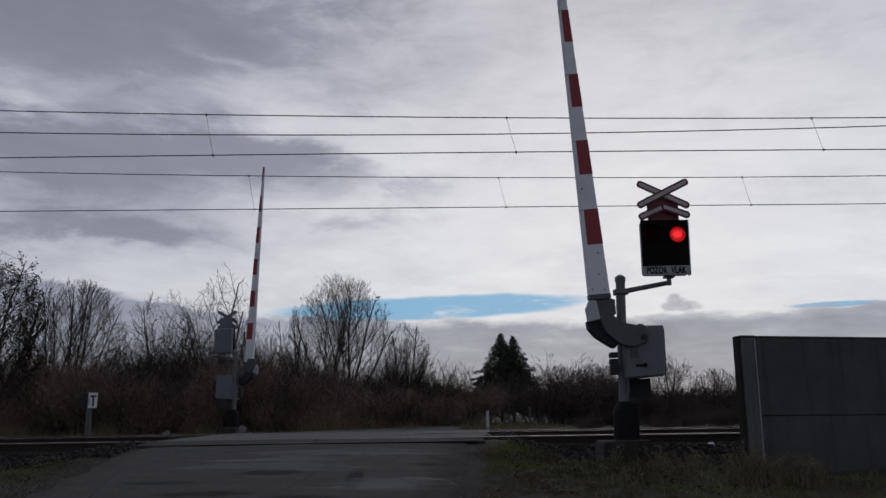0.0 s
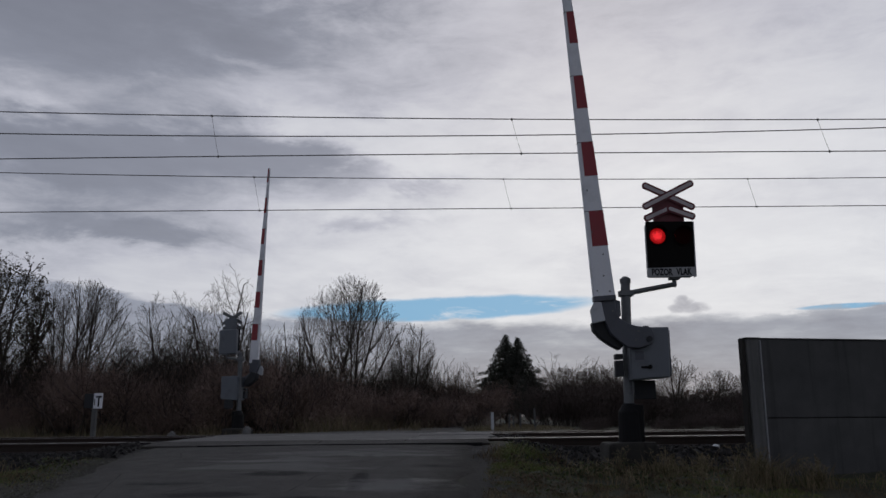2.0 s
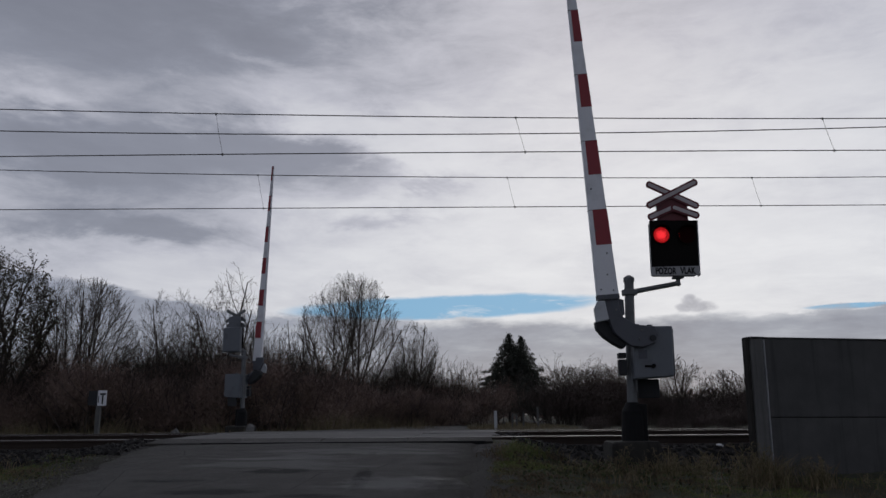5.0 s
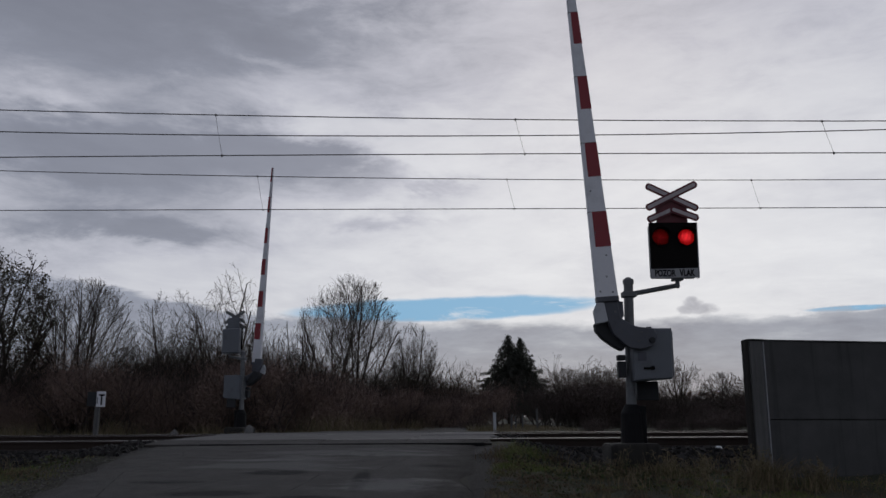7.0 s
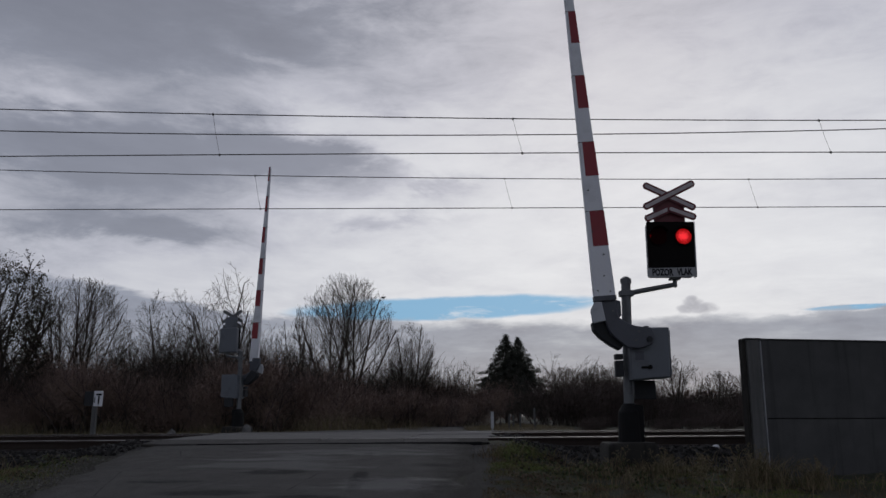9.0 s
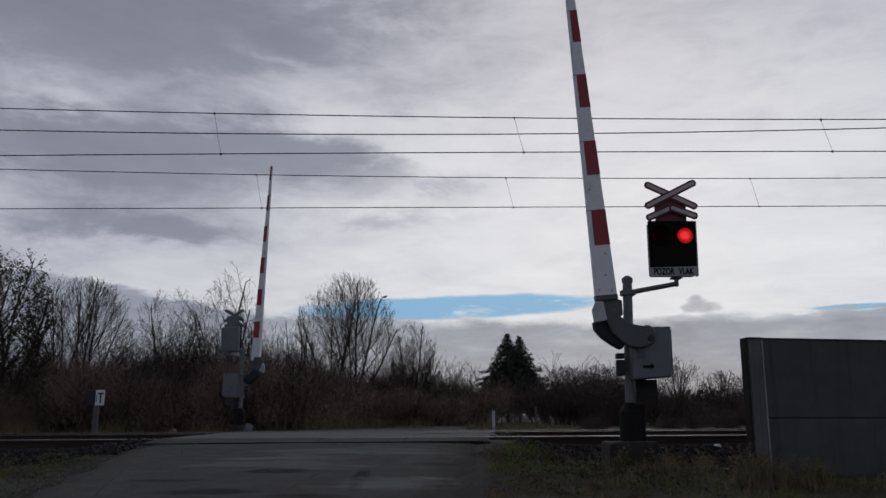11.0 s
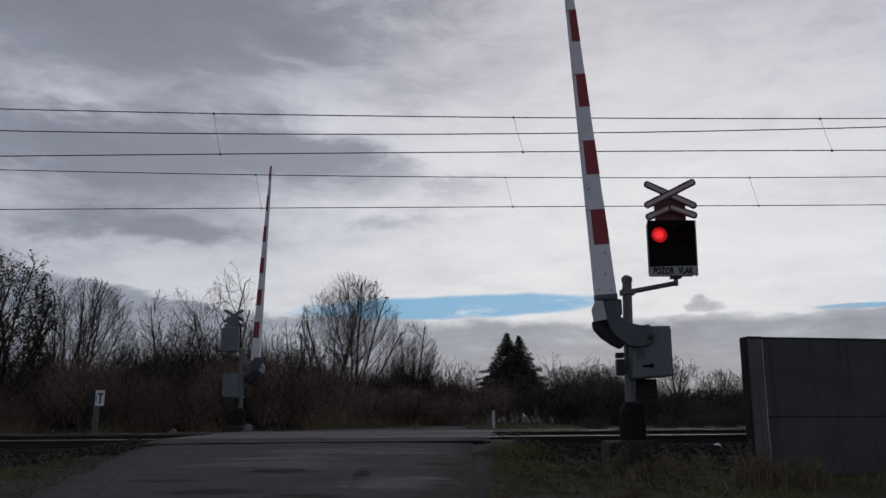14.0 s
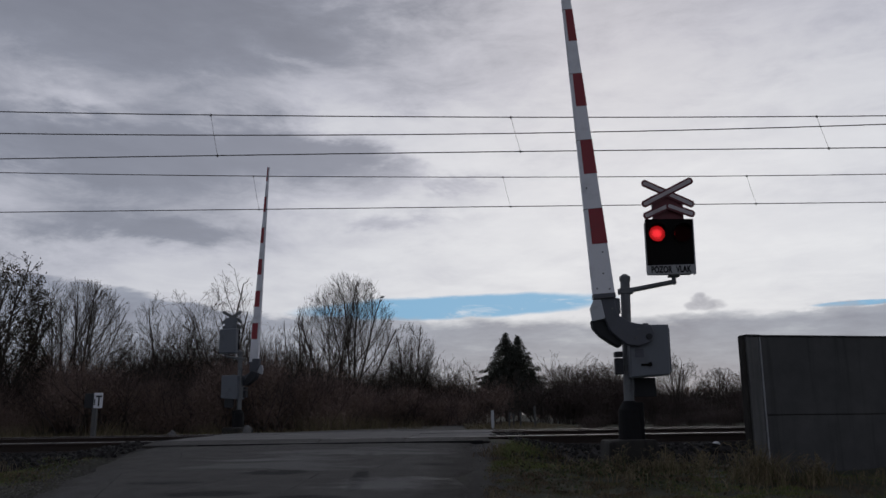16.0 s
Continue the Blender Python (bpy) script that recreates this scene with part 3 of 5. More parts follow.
def taper_box(z0, z1, w, d, start=-1.0, proud=0.0):
    """A stretch of the boom: w and d give its half width and half depth at a height."""
    bm = bmesh.new()
    rings = [[bm.verts.new((sx * w(z) + (proud if sx > 0 else 0), sy * d(z), z)) for sx, sy in ((start, -1), (1, -1), (1, 1), (start, 1))] for z in (z0, z1)]
    for k in range(4):
        bm.faces.new((rings[0][k], rings[0][(k + 1) % 4], rings[1][(k + 1) % 4], rings[1][k]))
    bm.faces.new(rings[0][::-1])
    bm.faces.new(rings[1])
    es = [e for e in bm.edges if abs(e.verts[0].co.z - e.verts[1].co.z) > 0.1]
    bmesh.ops.bevel(bm, geom=es, offset=0.012, segments=2, affect="EDGES")
    return bm


def build_barrier(m):
    b = thing("crossing_barrier", m, "raised red and white barrier on a grey drive box", "barrier", "crossing barriers")
    # footing, sleeve and mast
    block = box(-0.36, 0.31, -0.30, 0.42, -0.70, 0.0, 0.05)
    bmesh.ops.subdivide_edges(block, edges=block.edges[:], cuts=3, use_grid_fill=True)
    for v in block.verts:
        v.co += Vector((noise.noise(v.co * 5), noise.noise(v.co * 5 + Vector((7, 0, 0))), noise.noise(v.co * 5 + Vector((0, 9, 0))))) * 0.035
    part("footing", block, FOOTING, b, "weathered concrete footing")
    sl = bmesh.new()
    add_rod(sl, (0.0, 0.0, 0.0), (0.0, 0.0, 0.40), 0.165, 0.15, 20)
    add_rod(sl, (0.0, 0.0, 0.40), (0.0, 0.0, 0.52), 0.15, 0.085, 20)
    add_box(sl, 0.02, 0.18, -0.10, 0.1, 0.0, 0.50, 0.02)
    part("sleeve", sl, RUBBER, b, "black rubber sleeve at the mast's foot")
    pole = part("pole", rod((0, 0, 0.45), (0.035, 0, 2.22), 0.07, 0.066, 20), GALV, b, "round grey steel mast")
    cap = bmesh.new()
    add_rod(cap, (0.035, 0, 2.20), (0.035, 0, 2.26), 0.077, 0.077, 20)
    add_rod(cap, (0.035, 0, 2.26), (0.035, 0, 2.295), 0.077, 0.03, 20)
    part("pole_cap", cap, GALV, pole)
    for z in (0.97, 1.45, 2.05):
        part("clamp", rod((0.008, 0, z - 0.03), (0.008, 0, z + 0.03), 0.084, 0.084, 20), GALV, pole)
    # drive box with its door, lock and cap
    body = slab(((0.0, 1.545), (0.548, 1.55), (0.533, 0.862), (-0.005, 0.825)), -0.24, 0.20, 0.012)
    drive = part("drive_box", body, GREY_PAINT, b, "grey sheet-steel drive box")
    part("door", slab(((0.014, 1.53), (0.532, 1.535), (0.520, 0.876), (0.008, 0.840)), -0.252, -0.238, 0.004), GREY_PAINT, drive)
    part("edge_strip", box(0.548, 0.566, -0.20, 0.16, 0.90, 1.51, 0.005), GREY_PAINT, drive)
    h = bmesh.new()
    add_box(h, 0.135, 0.285, -0.268, -0.25, 0.985, 1.015, 0.006)
    add_rod(h, (0.255, -0.285, 1.005), (0.255, -0.25, 1.005), 0.028)
    part("handle", h, BLACK, drive, "black lock handle")
    part("hub", rod((0.24, -0.385, 1.374), (0.24, -0.355, 1.374), 0.04), DARK_STEEL, drive, "dark pivot hub")
    part("badge", box(0.06, 0.18, -0.256, -0.250, 1.10, 1.22, 0.002), ARM_PAINT, drive, "faded dark plate")
    part("cap_nut", rod((0.28, -0.05, 1.55), (0.28, -0.05, 1.585), 0.04), GALV, drive)
    part("pipe", rod((0.05, -0.1, 0.66), (0.05, -0.1, 0.84), 0.012), GALV, drive)
    part("counterweight", box(0.12, 0.42, 0.12, 0.18, 0.58, 0.84, 0.012), DARK_STEEL, drive, "dark counterweight box under the drive")
    # gooseneck that carries the boom
    arm = slab(((-0.486, 2.06), (-0.218, 2.07), (-0.20, 1.90), (-0.175, 1.72), (-0.15, 1.665), (0.0, 1.575), (0.09, 1.552), (0.28, 1.535), (0.32, 1.42), (0.27, 1.30), (0.10, 1.245), (-0.06, 1.265), (-0.16, 1.34), (-0.278, 1.448), (-0.347, 1.62), (-0.47, 1.88)), -0.36, -0.27, 0.012)
    neck = part("boom_arm", arm, ARM_PAINT, b, "bent grey boom carrier")
    part("back_plate", slab(((-0.511, 1.613), (-0.30, 1.690), (-0.05, 1.36), (-0.139, 1.233), (-0.249, 1.29), (-0.401, 1.395), (-0.495, 1.505)), -0.268, -0.09, 0.015), DARK_STEEL, neck, "dark curved underside")
    part("flap", slab(((-0.50, 1.877), (-0.40, 1.877), (-0.352, 1.621), (-0.531, 1.582), (-0.555, 1.759)), -0.41, -0.362, 0.008), PALE, neck, "pale bent guard plate")
    part("ear", slab(((-0.20, 1.92), (-0.125, 1.90), (-0.12, 1.70), (-0.16, 1.665), (-0.19, 1.75)), -0.33, -0.28, 0.004), ARM_PAINT, neck)
    for x, z in ((-0.44, 1.99), (-0.27, 2.0), (-0.40, 1.87), (-0.24, 1.76), (0.10, 1.48), (0.06, 1.36)):
        part("bolt", rod((x, -0.375, z), (x, -0.355, z), 0.016, 0.016, 6), GALV, neck)
    jb = part("junction_box", box(-0.19, -0.08, -0.16, -0.04, 0.88, 1.10, 0.01), DARK_STEEL, b, "dark cable junction box")
    part("cover", box(-0.19, -0.085, -0.165, -0.03, 1.115, 1.19, 0.012), DARK_STEEL, jb)
    # boom with its bands
    def half_w(z):
        return 0.150 - 0.0185 * z

    def half_d(z):
        return 0.055 - 0.005 * z

    pole_bm = taper_box(0.0, 6.30, half_w, half_d)
    boom = shaft = part("boom", pole_bm, WHITE, b, "white tapered boom")
    boom.matrix_basis = pose(-0.345, -0.34, 1.92, 0, NEAR_LEAN, 0)
    for k in range(6):
        z0 = 0.745 + 1.017 * k
        z1 = min(z0 + 0.505, 6.303)
        part("band", taper_box(z0, z1, half_w, lambda z: half_d(z) + 0.003, -0.68, 0.004), RED, shaft, "red reflective band")
        k < 5 and part("seam", taper_box(z0 + 0.50, z0 + 0.507, lambda z: half_w(z) + 0.003, lambda z: half_d(z) + 0.003), GALV, shaft)
    for x, z in ((-0.09, 0.12), (0.08, 0.10), (0.02, 0.32), (-0.07, 0.95), (-0.06, 1.55), (0.05, 0.62)):
        part("rivet", rod((x, -0.068, z), (x, -0.045, z), 0.012, 0.012, 6), GALV, shaft)
    part("boom_shoe", taper_box(-0.02, 0.045, lambda z: 0.151, lambda z: 0.068), ARM_PAINT, boom, "grey clamp round the boom's foot")
    return b


def lettering(body, size, material, parent, m):
    cu = bpy.data.curves.new("lettering", "FONT")
    cu.body, cu.size, cu.align_x, cu.align_y, cu.extrude = body, size, "CENTER", "CENTER", 0.0015
    cu.offset = 0.0045
    tmp = bpy.data.objects.new("lettering", cu)
    scene.collection.objects.link(tmp)
    me = bpy.data.meshes.new_from_object(tmp.evaluated_get(bpy.context.evaluated_depsgraph_get()))
    bpy.data.objects.remove(tmp)
    me.materials.clear()
    me.materials.append(material)
    ob = piece("lettering", me, parent, m)
    return ob


def bar_shape(x0, z0, x1, z1, w, grow=0.0):
    """A board between two points, w wide, with clipped corners."""
    a, b = Vector((x0, 0, z0)), Vector((x1, 0, z1))
    d = (b - a).normalized()
    n = Vector((-d.z, 0, d.x)) * (w / 2)
    a, b = a - d * grow, b + d * grow
    c = d * (w * 0.28)
    return [(p.x, p.z) for p in (a + c - n, b - c - n, b - n * 0.45, b + n * 0.45, b - c + n, a + c + n, a + n * 0.45, a - n * 0.45)]


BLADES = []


def build_signal(m):
    s = thing("warning_signal", m, "black crossing signal with red lamps under a warning cross", "crossing signal", "crossing signals")
    arm = bmesh.new()
    add_rod(arm, (0.02, -0.02, 2.05), (0.66, -0.20, 2.15), 0.037, 0.034)
    add_rod(arm, (0.66, -0.20, 2.12), (0.66, -0.20, 2.25), 0.03, 0.03)
    bmesh.ops.create_uvsphere(arm, u_segments=12, v_segments=8, radius=0.034, matrix=Matrix.Translation((0.66, -0.20, 2.14)))
    part("bracket_arm", arm, GALV, s, "grey steel bracket arm")
    part("flange", box(0.59, 0.73, -0.27, -0.13, 2.215, 2.245, 0.006), GALV, s)
    part("strap", box(-0.075, 0.115, -0.085, 0.085, 2.01, 2.09, 0.01), GALV, s)
    # board and lamp housings
    part("back_housing", box(0.295, 0.925, -0.262, -0.12, 2.25, 3.02, 0.03), GREY_PAINT, s, "grey housing behind the board")
    board = part("board", slab(((0.281, 3.03), (0.945, 3.03), (0.935, 2.375), (0.283, 2.36)), -0.30, -0.262, 0.006), BLACK, s, "matt black signal board")
    part("rim", slab(((0.945, 3.03), (0.958, 3.03), (0.948, 2.245), (0.935, 2.245)), -0.305, -0.20, 0.002), PALE, board)
    plate = part("text_plate", slab(((0.266, 2.362), (0.930, 2.378), (0.930, 2.245), (0.268, 2.232)), -0.312, -0.298, 0.004), SIGN_GREY, s, "pale plate with black capitals")
    lettering("POZOR", 0.128, BLACK, plate, pose(0.465, -0.3135, 2.300, 90, 0, 0) @ Matrix.Diagonal((0.66, 1, 1, 1)))
    lettering("VLAK", 0.128, BLACK, plate, pose(0.772, -0.3135, 2.305, 90, 0, 0) @ Matrix.Diagonal((0.66, 1, 1, 1)))
    for cx in (0.432, 0.787):
        cz, y = 2.815, -0.318
        bez = bmesh.new()
        ring_out, ring_in, n = 0.132, 0.112, 28
        vs = [[bez.verts.new((cx + r * math.cos(2 * math.pi * k / n), yy, cz + r * math.sin(2 * math.pi * k / n))) for k in range(n)]
              for r, yy in ((ring_out, -0.30), (ring_out, -0.325), (ring_in, -0.325), (ring_in, -0.30))]
        for q in range(4):
            for k in range(n):
                bez.faces.new((vs[q][k], vs[q][(k + 1) % n], vs[(q + 1) % 4][(k + 1) % n], vs[(q + 1) % 4][k]))
        lamp = part("lamp", bez, BLACK, s, "round red lamp behind added shutter blades")
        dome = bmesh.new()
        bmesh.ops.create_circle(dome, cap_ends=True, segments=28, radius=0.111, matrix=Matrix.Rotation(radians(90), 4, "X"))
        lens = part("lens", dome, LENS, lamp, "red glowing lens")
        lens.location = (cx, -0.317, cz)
        hood = bmesh.new()
        hv = []
        for yy in (-0.30, -0.40):
            for rr in (0.136, 0.142):
                hv.append([hood.verts.new((cx + rr * math.cos(a), yy if a else yy, cz + rr * math.sin(a))) for a in [radians(25 + 130 * k / 14) for k in range(15)]])
        for p, q in ((0, 1), (1, 3), (3, 2), (2, 0)):
            for k in range(14):
                hood.faces.new((hv[p][k], hv[p][k + 1], hv[q][k + 1], hv[q][k]))
        part("hood", hood, BLACK, lamp, "black sun hood")
        # added shutter blades, no real part: they hide the always glowing lens
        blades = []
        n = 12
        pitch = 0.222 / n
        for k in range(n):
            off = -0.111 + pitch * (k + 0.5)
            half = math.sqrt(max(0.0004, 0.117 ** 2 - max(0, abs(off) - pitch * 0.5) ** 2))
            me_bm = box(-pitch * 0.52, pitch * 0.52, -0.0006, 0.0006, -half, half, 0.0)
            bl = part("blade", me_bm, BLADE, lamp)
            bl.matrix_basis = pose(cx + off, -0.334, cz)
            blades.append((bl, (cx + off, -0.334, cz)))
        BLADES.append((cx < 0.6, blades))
    # cross of two boards over a half cross, on a plate
    part("cross_plate", slab(((0.395, 3.36), (0.825, 3.36), (0.825, 3.03), (0.405, 3.03)), -0.29, -0.275, 0.003), MAROON, s, "dark red backing plate")
    part("cross_back", slab(((0.385, 3.37), (0.835, 3.37), (0.835, 3.02), (0.395, 3.02)), -0.273, -0.262, 0.003), GREY_PAINT, s, "grey backing sheet")
    y = -0.31
    for name, x0, z0, x1, z1 in (("cross_board", 0.268, 3.560, 0.968, 3.225), ("cross_board", 0.255, 3.228, 0.965, 3.588),
                                 ("chevron_board", 0.262, 3.055, 0.62, 3.215), ("chevron_board", 0.956, 3.078, 0.59, 3.215)):
        y -= 0.011
        base = part(name, slab(bar_shape(x0, z0, x1, z1, 0.102, 0.012), y, y + 0.009, 0.002), GALV, s, "red-edged white warning board")
        part("border", slab(bar_shape(x0, z0, x1, z1, 0.102, 0.012), y - 0.003, y, 0.001), MAROON, base, "dark red border")
        part("face", slab(bar_shape(x0, z0, x1, z1, 0.050, -0.014), y - 0.006, y - 0.003, 0.001), SIGN_WHITE, base, "off-white face")
    return s


NEAR_AT, FAR_AT = (2.6, 11.4, -0.05), (-6.12, 25.1, 0.0)
barrier = build_barrier(pose(*NEAR_AT))
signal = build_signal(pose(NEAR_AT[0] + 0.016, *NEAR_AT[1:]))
far_barrier = copy_thing(barrier, pose(*FAR_AT, 0, 0, 160))
for p in far_barrier.children:
    if p.name.startswith("boom.") or p.name == "boom":
        p.matrix_basis = pose(-0.24, -0.34, 1.92, 0, FAR_LEAN, 0)
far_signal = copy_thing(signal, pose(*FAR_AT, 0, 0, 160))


# ---- concrete wall ----
def build_wall():
    w = thing("concrete_wall", pose(3.885, 10.5, 0, 0, 0, 10), "dark weathered wall of stacked concrete panels", "wall")
    part("end_post", box(0.0, 0.045, -0.025, 0.085, -0.9, 1.275, 0.012), FOOTING, w, "dark end post")
    part("post", box(0.047, 0.222, -0.05, 0.10, -0.9, 1.262, 0.012), POSTING, w, "paler grooved concrete post")
    part("post_edge", box(0.224, 0.238, -0.066, -0.02, -0.9, 1.25, 0.005), SIGN_GREY, w, "pale worn rib along the post")
    part("post_cap", box(0.03, 0.236, -0.072, 0.11, 1.264, 1.285, 0.008), WALLING, w)
    part("patch", box(0.10, 0.215, -0.054, -0.045, 0.72, 1.08, 0.003), POSTING, w)
    for x0, x1 in ((0.242, 2.50), (2.70, 4.9)):
        for z0, z1 in ((0.27, 1.262), (-0.74, 0.258), (-1.0, -0.752)):
            part("panel", box(x0, x1, -0.03, 0.05, z0, z1, 0.008), WALLING, w)
    part("post", box(2.505, 2.695, -0.07, 0.10, -1.0, 1.262, 0.012), POSTING, w)
    part("joint_filler", box(0.242, 4.9, 0.0, 0.045, 0.24, 0.285, 0.0), FOOTING, w)
    part("coping", box(0.24, 4.9, -0.05, 0.07, 1.264, 1.282, 0.006), WALLING, w)


build_wall()


# ---- trackside board and small posts ----
def build_board(m):
    b = thing("trackside_board", m, "small white trackside board with a black letter on a post", "sign")
    part("post", box(-0.06, 0.06, -0.05, 0.05, -0.3, 0.66, 0.008), POSTING, b, "square concrete post")
    p = part("panel", box(-0.02, 0.22, -0.08, -0.05, 0.65, 1.06, 0.006), WHITE, b)
    part("side_panel", box(-0.28, -0.02, -0.06, -0.04, 0.66, 1.05, 0.006), DARK_STEEL, b)
    t = bmesh.new()
    add_box(t, 0.045, 0.195, -0.086, -0.081, 0.94, 0.985)
    add_box(t, 0.10, 0.14, -0.086, -0.081, 0.70, 0.935)
    part("letter", t, BLACK, p)
    part("mark", box(0.0, 0.022, -0.086, -0.081, 0.74, 0.90, 0.0), BLACK, p)


build_board(pose(-9.40, 22.5, -0.08))


def build_small_things():
    rng = random.Random(8)
    for x, y, h, w, label in ((2.0, 32.0, 0.68, 0.11, "short pale roadside marker post"), (2.97, 36.0, 0.62, 0.07, "grey wooden fence post in the grass"), (3.2, 36.4, 0.55, 0.07, "grey wooden fence post in the grass"), (3.5, 36.5, 0.66, 0.07, "grey wooden fence post in the grass"), (4.1, 36.0, 0.86, 0.08, "grey wooden fence post in the grass")):
        t = thing("marker_post", pose(x, y, land(x, y), 0, rng.uniform(-2, 2), 0), label, "post", "small posts")
        part("shaft", box(-w / 2, w / 2, -w / 2, w / 2, -0.2, h, 0.01), PALE if y < 33 else POSTING, t)
        part("cap", box(-w / 2 - 0.008, w / 2 + 0.008, -w / 2 - 0.008, w / 2 + 0.008, h, h + 0.025, 0.005), PALE if y < 33 else POSTING, t)
    for x, y, s, label in ((-7.69, 23.8, 0.19, "pale lump of stone in the grass"), (4.62, 14.0, 0.07, "white stone on the ballast"), (-5.5, 23.6, 0.19, "pale concrete block beside the road")):
        bm = bmesh.new()
        bmesh.ops.create_icosphere(bm, subdivisions=2, radius=s)
        for v in bm.verts:
            v.co *= 1 + 0.35 * noise.noise(v.co * (2.2 / s) + Vector((x, y, 0)))
            v.co.z *= 0.7 if s < 0.1 else 1.0
            v.co.x *= 1.0 if s < 0.1 else 0.62
        ob = part("stone", bm, WHITE if s < 0.1 else POSTING)
        ob.location = (x, y, land(x, y) + s * 0.45)
        tagged(ob, label, "stone")


build_small_things()


# ---- trees and thickets ----
class Habit:
    """How a tree branches: numbers per order of branch."""

    def __init__(self, counts, ratio, spread, rise, wobble, thin=0.006, start=0.25, slim=0.55):
        self.counts, self.ratio, self.spread, self.rise, self.wobble = counts, ratio, spread, rise, wobble
        self.thin, self.start, self.slim = thin, start, slim


def grow(verts, faces, p, d, length, radius, order, habit, rng, tips=None):
    steps = 5 if order == 0 else 4 if order == 1 else 3 if order == 2 else 2
    pts, radii, dirs = [p.copy()], [radius], [d.copy()]
    for i in range(steps):
        w = habit.wobble
        d = (d + Vector((rng.uniform(-w, w), rng.uniform(-w, w), rng.uniform(-w, w) + habit.rise))).normalized()
        p = p + d * (length / steps)
        pts.append(p.copy())
        dirs.append(d.copy())
        radii.append(max(habit.thin, radius * (1 - 0.8 * (i + 1) / steps)))
    add_tube(verts, faces, pts, radii, (7, 5, 4, 3, 3, 3)[order])
    if tips is not None and order >= len(habit.counts) - 1:
        tips.append((pts[-1], d))
    if order >= len(habit.counts):
        return
    for k in range(habit.counts[order]):
        t = habit.start + (1 - habit.start) * (k + rng.random()) / habit.counts[order]
        i = min(int(t * steps), steps - 1)
        f = t * steps - i
        q = pts[i].lerp(pts[i + 1], f)
        around = Vector((rng.uniform(-1, 1), rng.uniform(-1, 1), rng.uniform(-0.4, 0.6)))
        side = (around - dirs[i] * around.dot(dirs[i])).normalized()
        a = radians(rng.uniform(0.7, 1.25) * habit.spread)
        nd = (dirs[i] * math.cos(a) + side * math.sin(a)).normalized()
        nl = length * habit.ratio * rng.uniform(0.7, 1.15) * (1.15 - 0.55 * t)
        r = radii[i] * habit.slim
        grow(verts, faces, q, nd, nl, max(r, habit.thin), order + 1, habit, rng, tips)


class Crown:
    """How a tree fills its crown: limbs, branches per order, angles, straightness and the rounded outline."""

    def __init__(self, limbs, fan, counts, ratios, spread, rise, wobble, low=0.15, thin=0.004, slim=0.5, fullness=2.0):
        self.limbs, self.fan, self.counts, self.ratios, self.spread = limbs, fan, counts, ratios, spread
        self.rise, self.wobble, self.low, self.thin, self.slim, self.fullness = rise, wobble, low, thin, slim, fullness


def reach_out(verts, faces, p, d, length, radius, order, crown, inside, rng, tips):
    """One branch: it bends upward as it grows, stops at the crown's outline and bears the next order."""
    steps = (9, 6, 4, 2)[order]
    pts, radii, dirs = [p.copy()], [radius], [d.copy()]
    for i in range(steps):
        w = crown.wobble[order]
        d = (d + Vector((rng.gauss(0, w), rng.gauss(0, w), rng.gauss(0, w) + crown.rise[order]))).normalized()
        q = p + d * (length / steps)
        if i and not inside(q):
            break
        p = q
        pts.append(p.copy())
        dirs.append(d.copy())
        radii.append(max(crown.thin, radius * (1 - 0.85 * (i + 1) / steps)))
    add_tube(verts, faces, pts, radii, (7, 5, 3, 3)[order])
    if order == 3:
        tips.append(p)
        return
    n = len(pts) - 1
    count = max(2, round(crown.counts[order] * n / steps))
    turn = rng.uniform(0, 6.28)
    first = crown.low if order == 0 else 0.18
    for k in range(count):
        t = first + (1 - first) * (k + rng.random()) / count
        i = min(int(t * n), n - 1)
        q = pts[i].lerp(pts[i + 1], t * n - i)
        turn += 2.4 + rng.uniform(-0.5, 0.5)
        u = dirs[i].orthogonal().normalized()
        v = dirs[i].cross(u)
        side = u * math.cos(turn) + v * math.sin(turn)
        a = radians(rng.uniform(0.7, 1.3) * crown.spread[order])
        nl = length * crown.ratios[order] * rng.uniform(0.65, 1.15) * (1.25 - 0.65 * t)
        reach_out(verts, faces, q, (dirs[i] * math.cos(a) + side * math.sin(a)).normalized(), nl, max(radii[i] * crown.slim, crown.thin), order + 1, crown, inside, rng, tips)


WILLOW = Crown(5, 34, (13, 9, 6), (0.46, 0.48, 0.52), (36, 32, 28), (0.060, 0.07, 0.10, 0.10), (0.045, 0.07, 0.09, 0.1), 0.12, 0.0040)
FAN = Crown(7, 44, (11, 8, 5), (0.42, 0.48, 0.52), (30, 30, 28), (0.04, 0.06, 0.09, 0.10), (0.04, 0.06, 0.09, 0.1), 0.25, 0.0038)
CROOKED = Crown(4, 34, (12, 9, 4), (0.50, 0.46, 0.48), (52, 46, 40), (0.07, 0.13, 0.10, 0.08), (0.08, 0.13, 0.14, 0.12), 0.12, 0.0050, 0.5)
SLENDER = Crown(4, 20, (8, 6, 3), (0.36, 0.46, 0.50), (36, 34, 32), (0.05, 0.10, 0.10, 0.08), (0.05, 0.08, 0.10, 0.1), 0.25, 0.005)
BROAD = Crown(5, 38, (11, 8, 5), (0.50, 0.48, 0.5), (42, 38, 34), (0.05, 0.07, 0.06, 0.05), (0.07, 0.09, 0.1, 0.1), 0.12, 0.0048)
SWAYING = []


